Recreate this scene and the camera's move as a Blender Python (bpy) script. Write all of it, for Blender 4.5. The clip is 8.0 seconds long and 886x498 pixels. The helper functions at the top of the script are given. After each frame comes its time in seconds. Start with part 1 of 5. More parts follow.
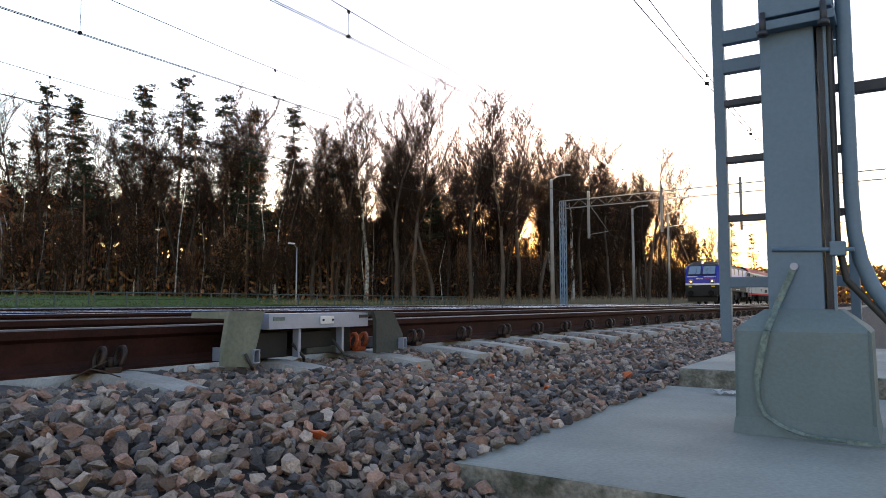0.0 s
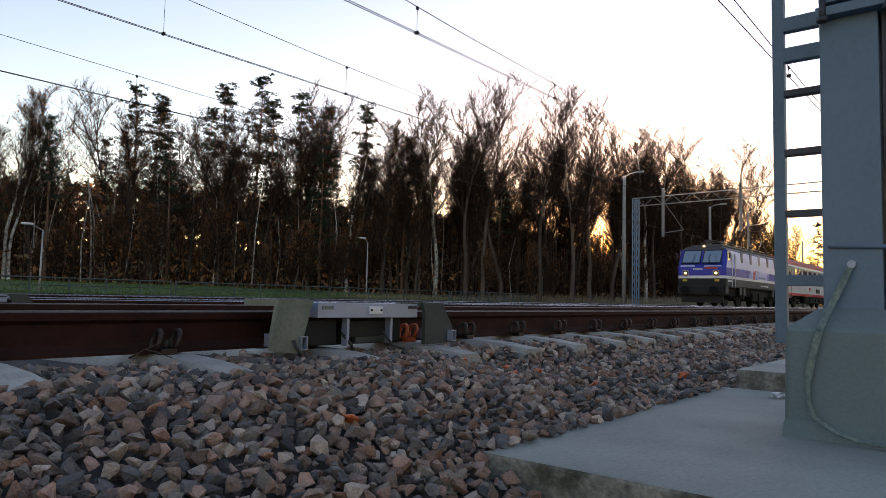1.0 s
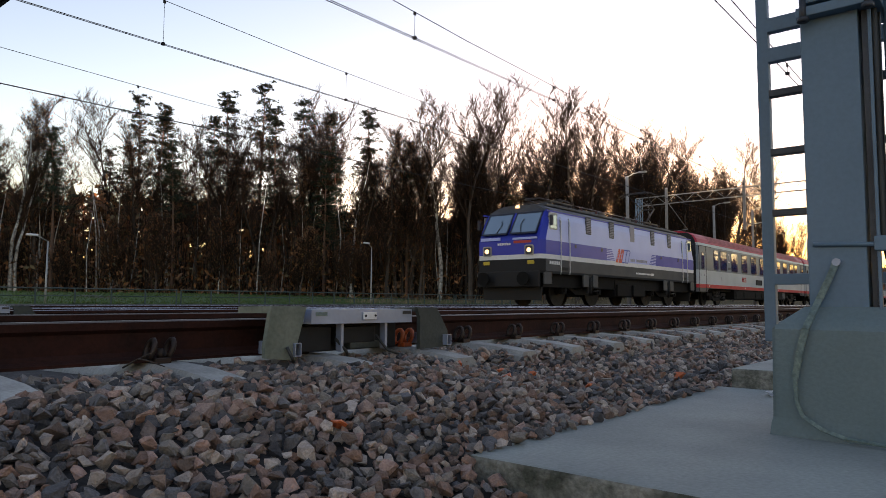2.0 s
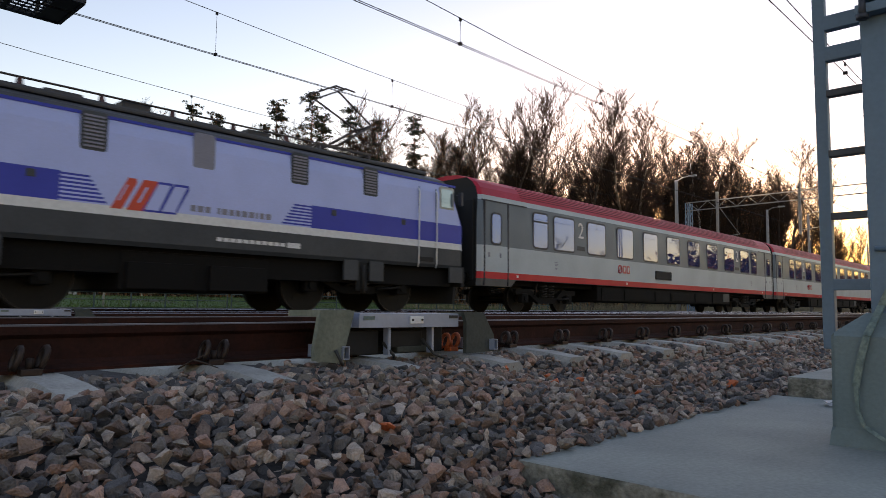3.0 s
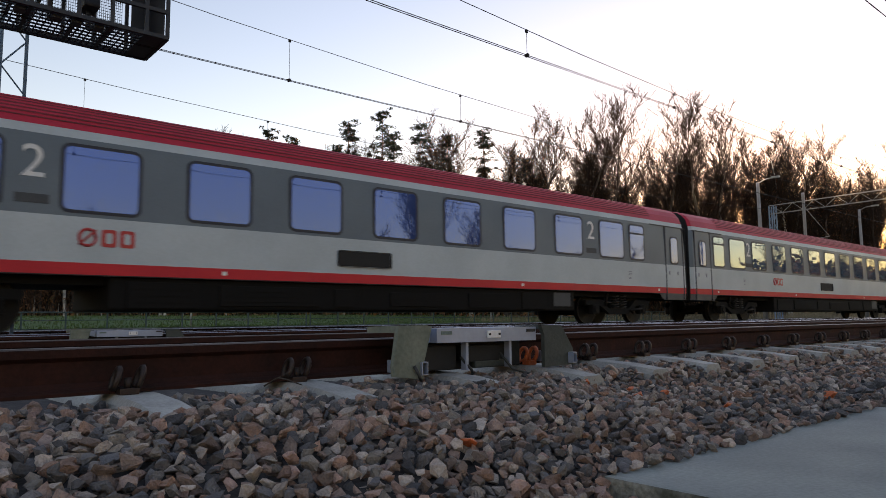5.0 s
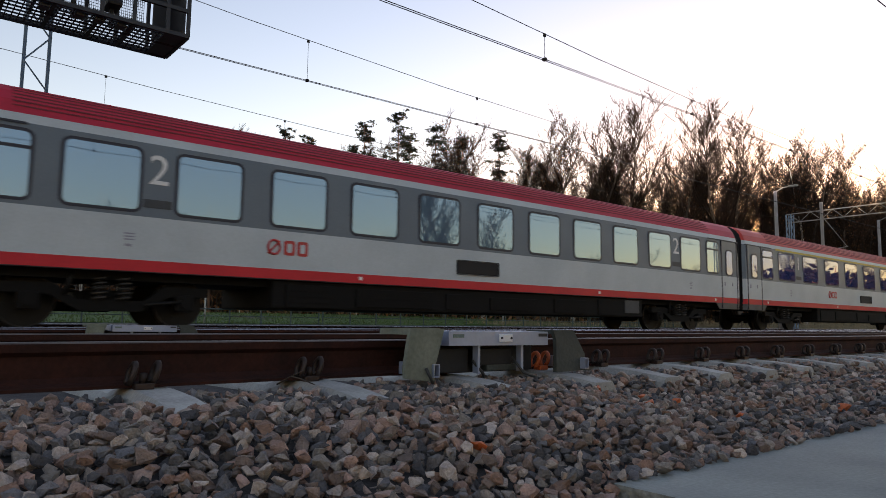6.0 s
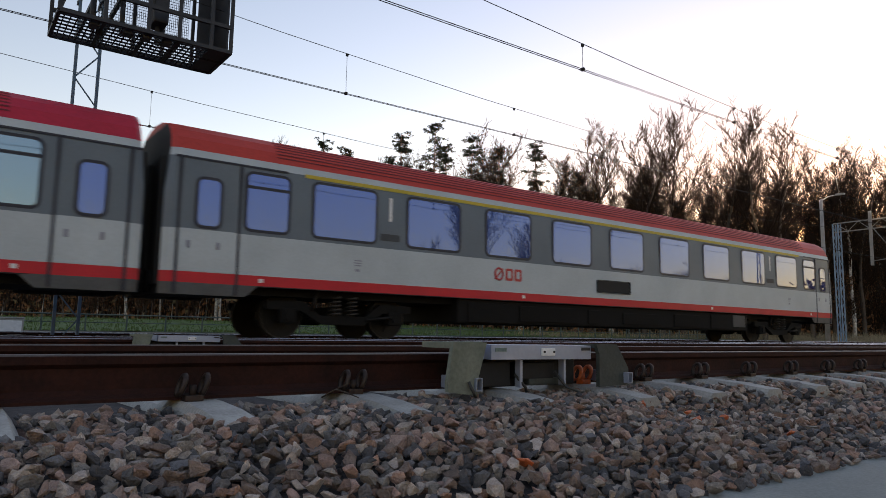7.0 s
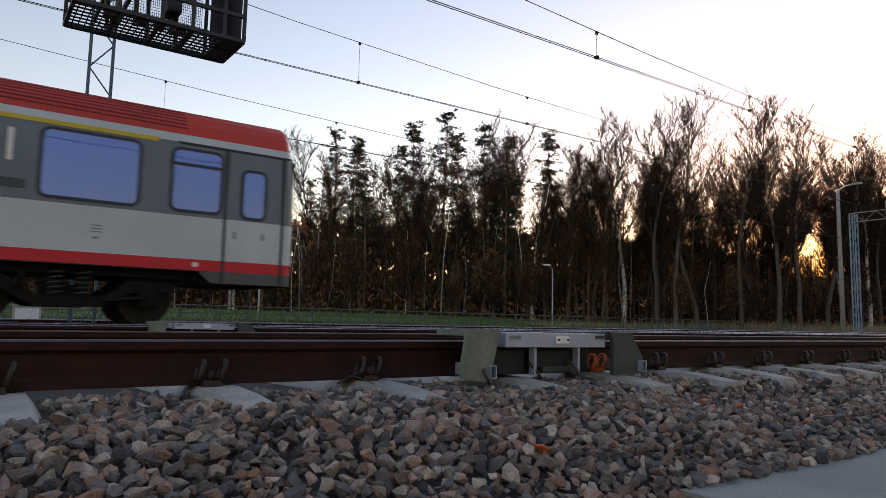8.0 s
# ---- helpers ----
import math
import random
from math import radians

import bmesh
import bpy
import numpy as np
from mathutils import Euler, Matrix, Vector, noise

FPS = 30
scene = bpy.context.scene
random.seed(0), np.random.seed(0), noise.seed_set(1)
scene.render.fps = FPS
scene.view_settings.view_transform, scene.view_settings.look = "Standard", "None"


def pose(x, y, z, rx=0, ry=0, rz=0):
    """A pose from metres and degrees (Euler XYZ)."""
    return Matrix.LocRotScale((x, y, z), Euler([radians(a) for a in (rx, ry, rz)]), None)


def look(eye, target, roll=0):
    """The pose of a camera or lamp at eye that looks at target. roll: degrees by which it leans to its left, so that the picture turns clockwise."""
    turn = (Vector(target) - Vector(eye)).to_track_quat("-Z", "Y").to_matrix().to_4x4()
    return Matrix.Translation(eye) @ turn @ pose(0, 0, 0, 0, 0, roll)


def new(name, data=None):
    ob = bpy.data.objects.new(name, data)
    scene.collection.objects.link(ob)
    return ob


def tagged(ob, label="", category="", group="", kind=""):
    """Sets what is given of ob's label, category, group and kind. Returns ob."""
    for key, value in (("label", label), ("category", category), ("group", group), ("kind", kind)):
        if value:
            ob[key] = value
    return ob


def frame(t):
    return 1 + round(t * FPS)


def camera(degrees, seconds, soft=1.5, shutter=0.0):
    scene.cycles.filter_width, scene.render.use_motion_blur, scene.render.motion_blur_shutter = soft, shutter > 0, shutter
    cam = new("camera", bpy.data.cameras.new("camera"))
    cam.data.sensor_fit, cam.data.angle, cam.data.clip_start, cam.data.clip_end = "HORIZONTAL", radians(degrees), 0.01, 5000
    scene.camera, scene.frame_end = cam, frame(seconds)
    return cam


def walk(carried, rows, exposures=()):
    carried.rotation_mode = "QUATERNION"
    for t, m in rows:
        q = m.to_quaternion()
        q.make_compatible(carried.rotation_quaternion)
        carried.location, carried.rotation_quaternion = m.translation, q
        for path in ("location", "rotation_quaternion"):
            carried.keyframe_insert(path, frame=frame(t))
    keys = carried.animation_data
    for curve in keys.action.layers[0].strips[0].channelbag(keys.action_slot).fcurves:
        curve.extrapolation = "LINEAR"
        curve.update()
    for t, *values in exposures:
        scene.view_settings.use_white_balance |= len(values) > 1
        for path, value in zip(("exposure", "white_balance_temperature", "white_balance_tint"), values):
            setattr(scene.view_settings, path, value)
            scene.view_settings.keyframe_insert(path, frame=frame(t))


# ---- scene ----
cam = camera(65.7, 8.0, soft=0.6, shutter=0.1)
PATH = [
    (0, (-0.047, 0.051, 0.1), (1.618, 1.15, 0.255), -0.0),
    (0.5, (-0.015, -0.002, 0.082), (1.572, 1.206, 0.229), 0.8),
    (1, (0.011, -0.047, 0.082), (1.555, 1.217, 0.224), 1.3),
    (1.2, (0.02, -0.082, 0.089), (1.583, 1.156, 0.234), 0.4),
    (2.3, (0.035, -0.11, 0.086), (1.548, 1.188, 0.243), 0.7),
    (2.5, (0.037, -0.104, 0.091), (1.535, 1.212, 0.251), 1.1),
    (3, (0.023, -0.108, 0.082), (1.469, 1.263, 0.249), 0.6),
    (3.5, (0.017, -0.085, 0.087), (1.358, 1.386, 0.282), 0.2),
    (4, (0.02, -0.083, 0.085), (1.313, 1.431, 0.277), -0.5),
    (4.2, (0.026, -0.087, 0.083), (1.344, 1.403, 0.288), -0.5),
    (5.3, (0.014, -0.1, 0.09), (1.294, 1.423, 0.29), -0.7),
    (5.5, (0.016, -0.092, 0.094), (1.295, 1.435, 0.278), -0.6),
    (6, (0.006, -0.107, 0.089), (1.266, 1.431, 0.301), 0.7),
    (6.5, (-0.009, -0.096, 0.092), (1.202, 1.481, 0.311), 0.7),
    (7, (-0.022, -0.095, 0.104), (1.153, 1.506, 0.344), 1.0),
    (7.5, (-0.006, -0.084, 0.101), (1.163, 1.524, 0.319), 1.1),
    (8, (-0.035, -0.093, 0.095), (1.114, 1.531, 0.304), 1.2),
]
EXPOSURE = ((0.0, 3.35, 7600, 28), (0.5, 2.85, 7600, 28), (1.0, 2.75, 7700, 29), (8.0, 2.72, 8200, 31))
walk(cam, [(t, look(eye, target, roll)) for t, eye, target, roll in PATH], EXPOSURE)

# ---- light ----
SUN_BEARING, SUN_HEIGHT = 65.0, 1.5
world = bpy.data.worlds.new("dusk_sky")
scene.world = world
world.use_nodes = True
wn = world.node_tree.nodes
sky = wn.new("ShaderNodeTexSky")
sky.sky_type = "NISHITA"
sky.sun_disc = False
sky.sun_elevation, sky.sun_rotation = radians(SUN_HEIGHT), radians(SUN_BEARING)
sky.air_density, sky.dust_density, sky.ozone_density = 1.0, 0.4, 1.9
world.node_tree.links.new(sky.outputs[0], wn["Background"].inputs[0])
wn["Background"].inputs[1].default_value = 0.15
lamp = bpy.data.lights.new("sun", "SUN")
lamp.energy, lamp.angle, lamp.color = 1.7, radians(0.6), (1.0, 0.42, 0.16)
sb, se = radians(SUN_BEARING), radians(SUN_HEIGHT)
sun_way = Vector((math.sin(sb) * math.cos(se), math.cos(sb) * math.cos(se), math.sin(se)))
new("sun", lamp).matrix_world = sun_way.to_track_quat("Z", "Y").to_matrix().to_4x4()


# ---- materials ----
def M(name, c1, c2=None, rough=0.6, metal=0.0, n1=5.0, n2=45.0, bump=0.15, vary=0.0, island=False, spec=0.5, coat=0.0, emit=0.0, grime=0.18):
    """A surface with two scales of variation, and vary: how much each piece differs."""
    m = bpy.data.materials.new(name)
    m.use_nodes = True
    nt, L = m.node_tree, m.node_tree.links.new
    p = nt.nodes["Principled BSDF"]
    c2 = c2 or tuple(v * 0.75 for v in c1)
    co = nt.nodes.new("ShaderNodeTexCoord")
    big, fine = nt.nodes.new("ShaderNodeTexNoise"), nt.nodes.new("ShaderNodeTexNoise")
    for n, s, d in ((big, n1, 5.0), (fine, n2, 4.0)):
        n.inputs["Scale"].default_value, n.inputs["Detail"].default_value = s, d
        L(co.outputs["Object"], n.inputs["Vector"])
    ramp = nt.nodes.new("ShaderNodeMapRange")
    ramp.inputs[1].default_value, ramp.inputs[2].default_value = 0.32, 0.68
    L(big.outputs["Fac"], ramp.inputs[0])
    mix = nt.nodes.new("ShaderNodeMix")
    mix.data_type = "RGBA"
    mix.inputs[6].default_value, mix.inputs[7].default_value = (*c1, 1), (*c2, 1)
    L(ramp.outputs[0], mix.inputs[0])
    hsv = nt.nodes.new("ShaderNodeHueSaturation")
    L(mix.outputs[2], hsv.inputs["Color"])
    val = nt.nodes.new("ShaderNodeMapRange")
    val.inputs[1].default_value, val.inputs[2].default_value = 0.25, 0.75
    val.inputs[3].default_value, val.inputs[4].default_value = 1 - grime, 1 + grime
    L(fine.outputs["Fac"], val.inputs[0])
    if vary:
        if island:
            src = nt.nodes.new("ShaderNodeNewGeometry").outputs["Random Per Island"]
        else:
            src = nt.nodes.new("ShaderNodeObjectInfo").outputs["Random"]
        mul = nt.nodes.new("ShaderNodeMapRange")
        mul.inputs[3].default_value, mul.inputs[4].default_value = 1 - vary, 1 + vary
        L(src, mul.inputs[0])
        times = nt.nodes.new("ShaderNodeMath")
        times.operation = "MULTIPLY"
        L(val.outputs[0], times.inputs[0])
        L(mul.outputs[0], times.inputs[1])
        L(times.outputs[0], hsv.inputs["Value"])
    else:
        L(val.outputs[0], hsv.inputs["Value"])
    L(hsv.outputs[0], p.inputs["Base Color"])
    rr = nt.nodes.new("ShaderNodeMapRange")
    rr.inputs[3].default_value, rr.inputs[4].default_value = max(0.02, rough - 0.08), min(1.0, rough + 0.08)
    L(big.outputs["Fac"], rr.inputs[0])
    L(rr.outputs[0], p.inputs["Roughness"])
    p.inputs["Metallic"].default_value = metal
    p.inputs["Specular IOR Level"].default_value = spec
    p.inputs["Coat Weight"].default_value = coat
    if bump:
        b = nt.nodes.new("ShaderNodeBump")
        b.inputs["Strength"].default_value, b.inputs["Distance"].default_value = bump, 0.01
        L(fine.outputs["Fac"], b.inputs["Height"])
        L(b.outputs[0], p.inputs["Normal"])
    if emit:
        p.inputs["Emission Color"].default_value, p.inputs["Emission Strength"].default_value = (*c1, 1), emit
    return m


def palette(name, colours, rough=0.85, n2=60.0, bump=0.4, island=True):
    """Pieces of several colours, chosen piece by piece."""
    m = M(name, (0.3, 0.3, 0.3), None, rough, 0, n2 * 0.25, n2, bump, 0.3, island, grime=0.32)
    nt, L = m.node_tree, m.node_tree.links.new
    ramp = nt.nodes.new("ShaderNodeValToRGB")
    ramp.color_ramp.interpolation = "CONSTANT"
    while len(ramp.color_ramp.elements) < len(colours):
        ramp.color_ramp.elements.new(0.5)
    for i, c in enumerate(colours):
        ramp.color_ramp.elements[i].position = i / len(colours)
        ramp.color_ramp.elements[i].color = (*c, 1)
    if island:
        src = nt.nodes.new("ShaderNodeNewGeometry").outputs["Random Per Island"]
    else:
        src = nt.nodes.new("ShaderNodeObjectInfo").outputs["Random"]
    spread = nt.nodes.new("ShaderNodeMath")
    spread.operation = "FRACT"
    tm = nt.nodes.new("ShaderNodeMath")
    tm.operation = "MULTIPLY"
    tm.inputs[1].default_value = 7.31
    L(src, tm.inputs[0])
    L(tm.outputs[0], spread.inputs[0])
    L(spread.outputs[0], ramp.inputs[0])
    tint = nt.nodes.new("ShaderNodeMix")
    tint.data_type, tint.blend_type = "RGBA", "MULTIPLY"
    tint.inputs[0].default_value = 1.0
    mix = [n for n in nt.nodes if n.bl_idname == "ShaderNodeMix" and n != tint][0]
    mix.inputs[6].default_value, mix.inputs[7].default_value = (1.1, 1.08, 1.05, 1), (0.72, 0.72, 0.74, 1)
    hsv = [n for n in nt.nodes if n.bl_idname == "ShaderNodeHueSaturation"][0]
    L(mix.outputs[2], tint.inputs[6])
    L(ramp.outputs[0], tint.inputs[7])
    L(tint.outputs[2], hsv.inputs["Color"])
    return m


STONES = ((0.30, 0.205, 0.17), (0.16, 0.15, 0.15), (0.35, 0.22, 0.18), (0.08, 0.078, 0.083), (0.38, 0.31, 0.265), (0.20, 0.14, 0.115), (0.42, 0.345, 0.30), (0.12, 0.115, 0.12), (0.28, 0.16, 0.115), (0.22, 0.19, 0.165))
m_stone = palette("crushed_stone", STONES, 0.9, 150.0, 0.9)
m_stone_piece = palette("crushed_stone_piece", STONES, 0.9, 150.0 * 0.03, 0.9, island=False)
# bed colour kept dark to deepen the shade in gaps between the stones
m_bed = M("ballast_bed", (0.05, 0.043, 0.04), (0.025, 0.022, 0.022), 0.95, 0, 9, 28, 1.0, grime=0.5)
m_ground = M("bare_ground", (0.10, 0.085, 0.06), (0.055, 0.06, 0.035), 0.95, 0, 0.4, 9, 0.6, grime=0.35)
m_grass = M("short_grass", (0.038, 0.09, 0.015), (0.055, 0.10, 0.02), 0.9, 0, 0.5, 14, 0.5, grime=0.4)
m_blade = palette("grass_blades", ((0.055, 0.12, 0.02), (0.08, 0.15, 0.03), (0.09, 0.12, 0.035), (0.055, 0.09, 0.02)), 0.8)
m_dry = palette("dry_grass", ((0.30, 0.23, 0.13), (0.24, 0.18, 0.10), (0.34, 0.28, 0.18), (0.18, 0.15, 0.08)), 0.9)
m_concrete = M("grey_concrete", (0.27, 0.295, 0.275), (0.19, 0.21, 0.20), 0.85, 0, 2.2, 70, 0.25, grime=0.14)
# slab side faces: mottled, with patches darker than the top
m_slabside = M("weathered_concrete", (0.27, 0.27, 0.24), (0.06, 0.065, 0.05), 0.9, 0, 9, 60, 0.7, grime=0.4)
m_sleeper = M("sleeper_concrete", (0.36, 0.355, 0.33), (0.26, 0.255, 0.24), 0.88, 0, 6, 80, 0.35, 0.1, grime=0.18)
m_rail = M("rusty_rail", (0.042, 0.0125, 0.0085), (0.024, 0.0095, 0.0075), 0.85, 0.0, 7, 60, 0.25, spec=0.2, grime=0.25)
m_steel = M("polished_rail_top", (0.55, 0.55, 0.56), (0.38, 0.37, 0.36), 0.28, 1.0, 4, 30, 0.05)
m_dulltop = M("dull_rail_top", (0.15, 0.125, 0.11), (0.09, 0.075, 0.066), 0.5, 0.5, 4, 30, 0.05)
m_clip = M("dark_spring_steel", (0.05, 0.032, 0.026), (0.025, 0.02, 0.018), 0.55, 0.6, 12, 60, 0.2)
m_orange = M("orange_marking_paint", (0.62, 0.13, 0.03), (0.45, 0.10, 0.04), 0.6, 0, 20, 80, 0.2, grime=0.3)
m_galv = M("galvanised_sheet", (0.31, 0.37, 0.49), (0.25, 0.30, 0.40), 0.42, 0.35, 5, 40, 0.06, grime=0.07)
m_plate = M("mossy_cast_guard", (0.18, 0.20, 0.16), (0.12, 0.14, 0.11), 0.75, 0, 7, 50, 0.2, grime=0.2)
m_plate2 = M("dark_green_guard", (0.045, 0.055, 0.048), (0.03, 0.037, 0.034), 0.7, 0, 7, 50, 0.2, grime=0.2)
m_black = M("black_rubber", (0.006, 0.006, 0.007), (0.011, 0.011, 0.011), 0.75, 0, 6, 40, 0.1)
m_white = M("white_plate", (0.72, 0.73, 0.74), (0.62, 0.63, 0.64), 0.5, 0, 12, 60, 0.03, grime=0.06)
m_mast = M("blue_grey_mast_paint", (0.092, 0.17, 0.245), (0.078, 0.148, 0.215), 0.5, 0, 2.5, 60, 0.06, grime=0.07)
m_mastdark = M("dark_steel_section", (0.05, 0.06, 0.075), (0.035, 0.04, 0.05), 0.5, 0.3, 6, 50, 0.1)
m_plinth = M("painted_plinth", (0.12, 0.175, 0.19), (0.10, 0.15, 0.162), 0.75, 0, 3.5, 75, 0.2, grime=0.08)
m_strap = M("faded_earthing_strap", (0.15, 0.21, 0.19), (0.08, 0.13, 0.13), 0.6, 0.1, 30, 90, 0.2, grime=0.3)
m_cable = M("dark_cable", (0.035, 0.04, 0.04), (0.02, 0.02, 0.02), 0.6)
m_wire = M("copper_wire", (0.022, 0.02, 0.02), (0.015, 0.014, 0.014), 0.7, 0.0, bump=0, spec=0.2)
m_pole = M("concrete_pole", (0.30, 0.29, 0.28), (0.22, 0.21, 0.20), 0.85, 0, 2, 30, 0.2)
m_bluelat = M("blue_lattice_paint", (0.16, 0.27, 0.38), (0.11, 0.20, 0.30), 0.5, 0, 3, 30, 0.1)
m_cage = M("dark_cage_steel", (0.022, 0.025, 0.032), (0.035, 0.038, 0.045), 0.55, 0.4, 4, 40, 0.1)
m_fence = M("green_grey_railing", (0.05, 0.085, 0.08), (0.035, 0.06, 0.058), 0.5, 0.1, 5, 40, 0.05)
m_lampgrey = M("grey_lamp_column", (0.38, 0.38, 0.36), (0.28, 0.28, 0.27), 0.5, 0.4, 3, 30, 0.05)
# train
m_lav = M("pale_lavender_paint", (0.42, 0.50, 0.86), (0.38, 0.46, 0.80), 0.42, 0, 1.2, 30, 0.02, coat=0.12, grime=0.05)
m_blue = M("deep_blue_paint", (0.022, 0.045, 0.42), (0.018, 0.038, 0.37), 0.42, 0, 1.2, 30, 0.02, coat=0.08, spec=0.35, grime=0.06)
m_lgrey = M("dark_grey_paint", (0.045, 0.053, 0.062), (0.035, 0.042, 0.05), 0.6, 0, 1.5, 20, 0.04, grime=0.15)
m_roofg = M("dull_roof_grey", (0.06, 0.065, 0.075), (0.04, 0.04, 0.045), 0.6, 0, 1.5, 20, 0.06, grime=0.15)
m_silver = M("light_grey_coach_paint", (0.44, 0.51, 0.55), (0.38, 0.44, 0.475), 0.45, 0.0, 0.9, 25, 0.02, spec=0.35, grime=0.06)
m_band = M("window_band_grey", (0.125, 0.165, 0.20), (0.105, 0.14, 0.175), 0.42, 0.0, 0.9, 25, 0.02, spec=0.35, grime=0.06)
m_skirt = M("dirty_grey_skirt", (0.085, 0.095, 0.105), (0.06, 0.065, 0.07), 0.5, 0, 1.5, 20, 0.05, grime=0.15)
m_red = M("red_stripe_paint", (0.60, 0.020, 0.034), (0.52, 0.018, 0.03), 0.45, 0, 1.2, 25, 0.02, spec=0.35, grime=0.07)
m_redroof = M("wine_red_roof_paint", (0.50, 0.022, 0.048), (0.42, 0.02, 0.04), 0.5, 0, 0.8, 20, 0.04, spec=0.3, grime=0.12)
# soot and wheel steel, darkened to near black to hold the underside's shade
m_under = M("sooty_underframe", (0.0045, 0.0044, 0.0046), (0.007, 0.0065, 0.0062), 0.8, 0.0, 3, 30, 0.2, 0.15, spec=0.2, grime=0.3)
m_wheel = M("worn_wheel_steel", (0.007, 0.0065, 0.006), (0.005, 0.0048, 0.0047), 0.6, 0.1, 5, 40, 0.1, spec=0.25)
m_tyre = M("dull_wheel_rim", (0.05, 0.045, 0.04), (0.03, 0.028, 0.026), 0.5, 0.5, 5, 40, 0.02)
m_seal = M("black_window_rubber", (0.008, 0.012, 0.028), (0.012, 0.015, 0.03), 0.5, bump=0)
m_yellow = M("yellow_class_line", (0.55, 0.40, 0.03), (0.48, 0.36, 0.03), 0.45, bump=0)
m_logo_red = M("logo_red", (0.50, 0.03, 0.03), (0.45, 0.03, 0.03), 0.4, bump=0)
m_logo_orange = M("logo_orange", (0.66, 0.06, 0.025), (0.6, 0.055, 0.025), 0.4, bump=0)
m_letter = M("pale_grey_lettering", (0.68, 0.69, 0.70), (0.62, 0.63, 0.64), 0.45, bump=0)
m_dim = M("grey_lettering", (0.22, 0.22, 0.28), (0.2, 0.2, 0.26), 0.45, bump=0)
m_head = M("lit_headlamp", (1.0, 0.62, 0.28), (1.0, 0.62, 0.28), 0.3, emit=0.45, bump=0)
m_groove = M("dark_roof_groove", (0.19, 0.013, 0.026), (0.14, 0.011, 0.02), 0.6, bump=0)
m_redroof2 = M("faded_red_roof_paint", (0.54, 0.05, 0.035), (0.46, 0.045, 0.035), 0.5, 0, 0.8, 20, 0.04, spec=0.3, grime=0.12)
m_copper = M("pantograph_steel", (0.07, 0.06, 0.055), (0.05, 0.04, 0.04), 0.5, 0.5, bump=0)
m_insul = M("brown_insulator", (0.09, 0.03, 0.02), (0.06, 0.02, 0.015), 0.25)


def glass(name, tint, mirror, rough=0.02):
    """Coated coach glass: dark inside, with a strong reflection of the sky."""
    m = bpy.data.materials.new(name)
    m.use_nodes = True
    p = m.node_tree.nodes["Principled BSDF"]
    p.inputs["Base Color"].default_value = (*tint, 1)
    p.inputs["Metallic"].default_value = mirror
    p.inputs["Roughness"].default_value = rough
    p.inputs["IOR"].default_value = 1.6
    p.inputs["Coat Weight"].default_value, p.inputs["Coat IOR"].default_value, p.inputs["Coat Roughness"].default_value = 1.0, 1.5, 0.01
    n = m.node_tree.nodes.new("ShaderNodeTexNoise")
    n.inputs["Scale"].default_value = 1.3
    b = m.node_tree.nodes.new("ShaderNodeBump")
    b.inputs["Strength"].default_value, b.inputs["Distance"].default_value = 0.03, 0.05
    co = m.node_tree.nodes.new("ShaderNodeTexCoord")
    m.node_tree.links.new(co.outputs["Object"], n.inputs["Vector"])
    m.node_tree.links.new(n.outputs["Fac"], b.inputs["Height"])
    m.node_tree.links.new(b.outputs[0], p.inputs["Normal"])
    return m


m_glass = glass("coated_coach_glass", (0.045, 0.11, 0.38), 0.62)
m_glass_pale = glass("pale_coach_glass", (0.16, 0.29, 0.42), 0.62)
m_screen = glass("windscreen_glass", (0.24, 0.34, 0.42), 0.6)
# woods
m_bark = M("dark_bark", (0.10, 0.078, 0.062), (0.06, 0.048, 0.04), 0.95, 0, 1.5, 18, 0.5, 0.25, spec=0.1, grime=0.3)
m_twig = M("bare_twigs", (0.05, 0.031, 0.022), (0.034, 0.022, 0.016), 0.95, 0, 1.5, 18, 0, 0.3, spec=0.1, grime=0.2)
m_pinebark = M("pine_bark", (0.19, 0.10, 0.062), (0.10, 0.068, 0.05), 0.95, 0, 0.8, 18, 0.5, 0.2, grime=0.3)
m_birch = M("birch_bark", (0.6, 0.58, 0.53), (0.10, 0.09, 0.08), 0.85, 0, 3.0, 14, 0.3, 0.1, grime=0.3)
m_needle = palette("pine_needles", ((0.020, 0.036, 0.018), (0.028, 0.045, 0.02), (0.015, 0.028, 0.016), (0.035, 0.045, 0.02)), 0.9, bump=0)
m_leaf = palette("autumn_leaves", ((0.24, 0.09, 0.034), (0.15, 0.075, 0.036), (0.27, 0.12, 0.036), (0.10, 0.08, 0.036), (0.20, 0.07, 0.03), (0.10, 0.065, 0.036)), 0.9, bump=0)
m_leafgold = palette("golden_leaves", ((0.24, 0.13, 0.03), (0.18, 0.11, 0.03), (0.14, 0.075, 0.03), (0.26, 0.16, 0.045)), 0.9, bump=0)
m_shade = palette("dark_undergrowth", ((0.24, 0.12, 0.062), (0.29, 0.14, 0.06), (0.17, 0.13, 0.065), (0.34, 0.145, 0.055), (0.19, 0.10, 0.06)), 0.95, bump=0)


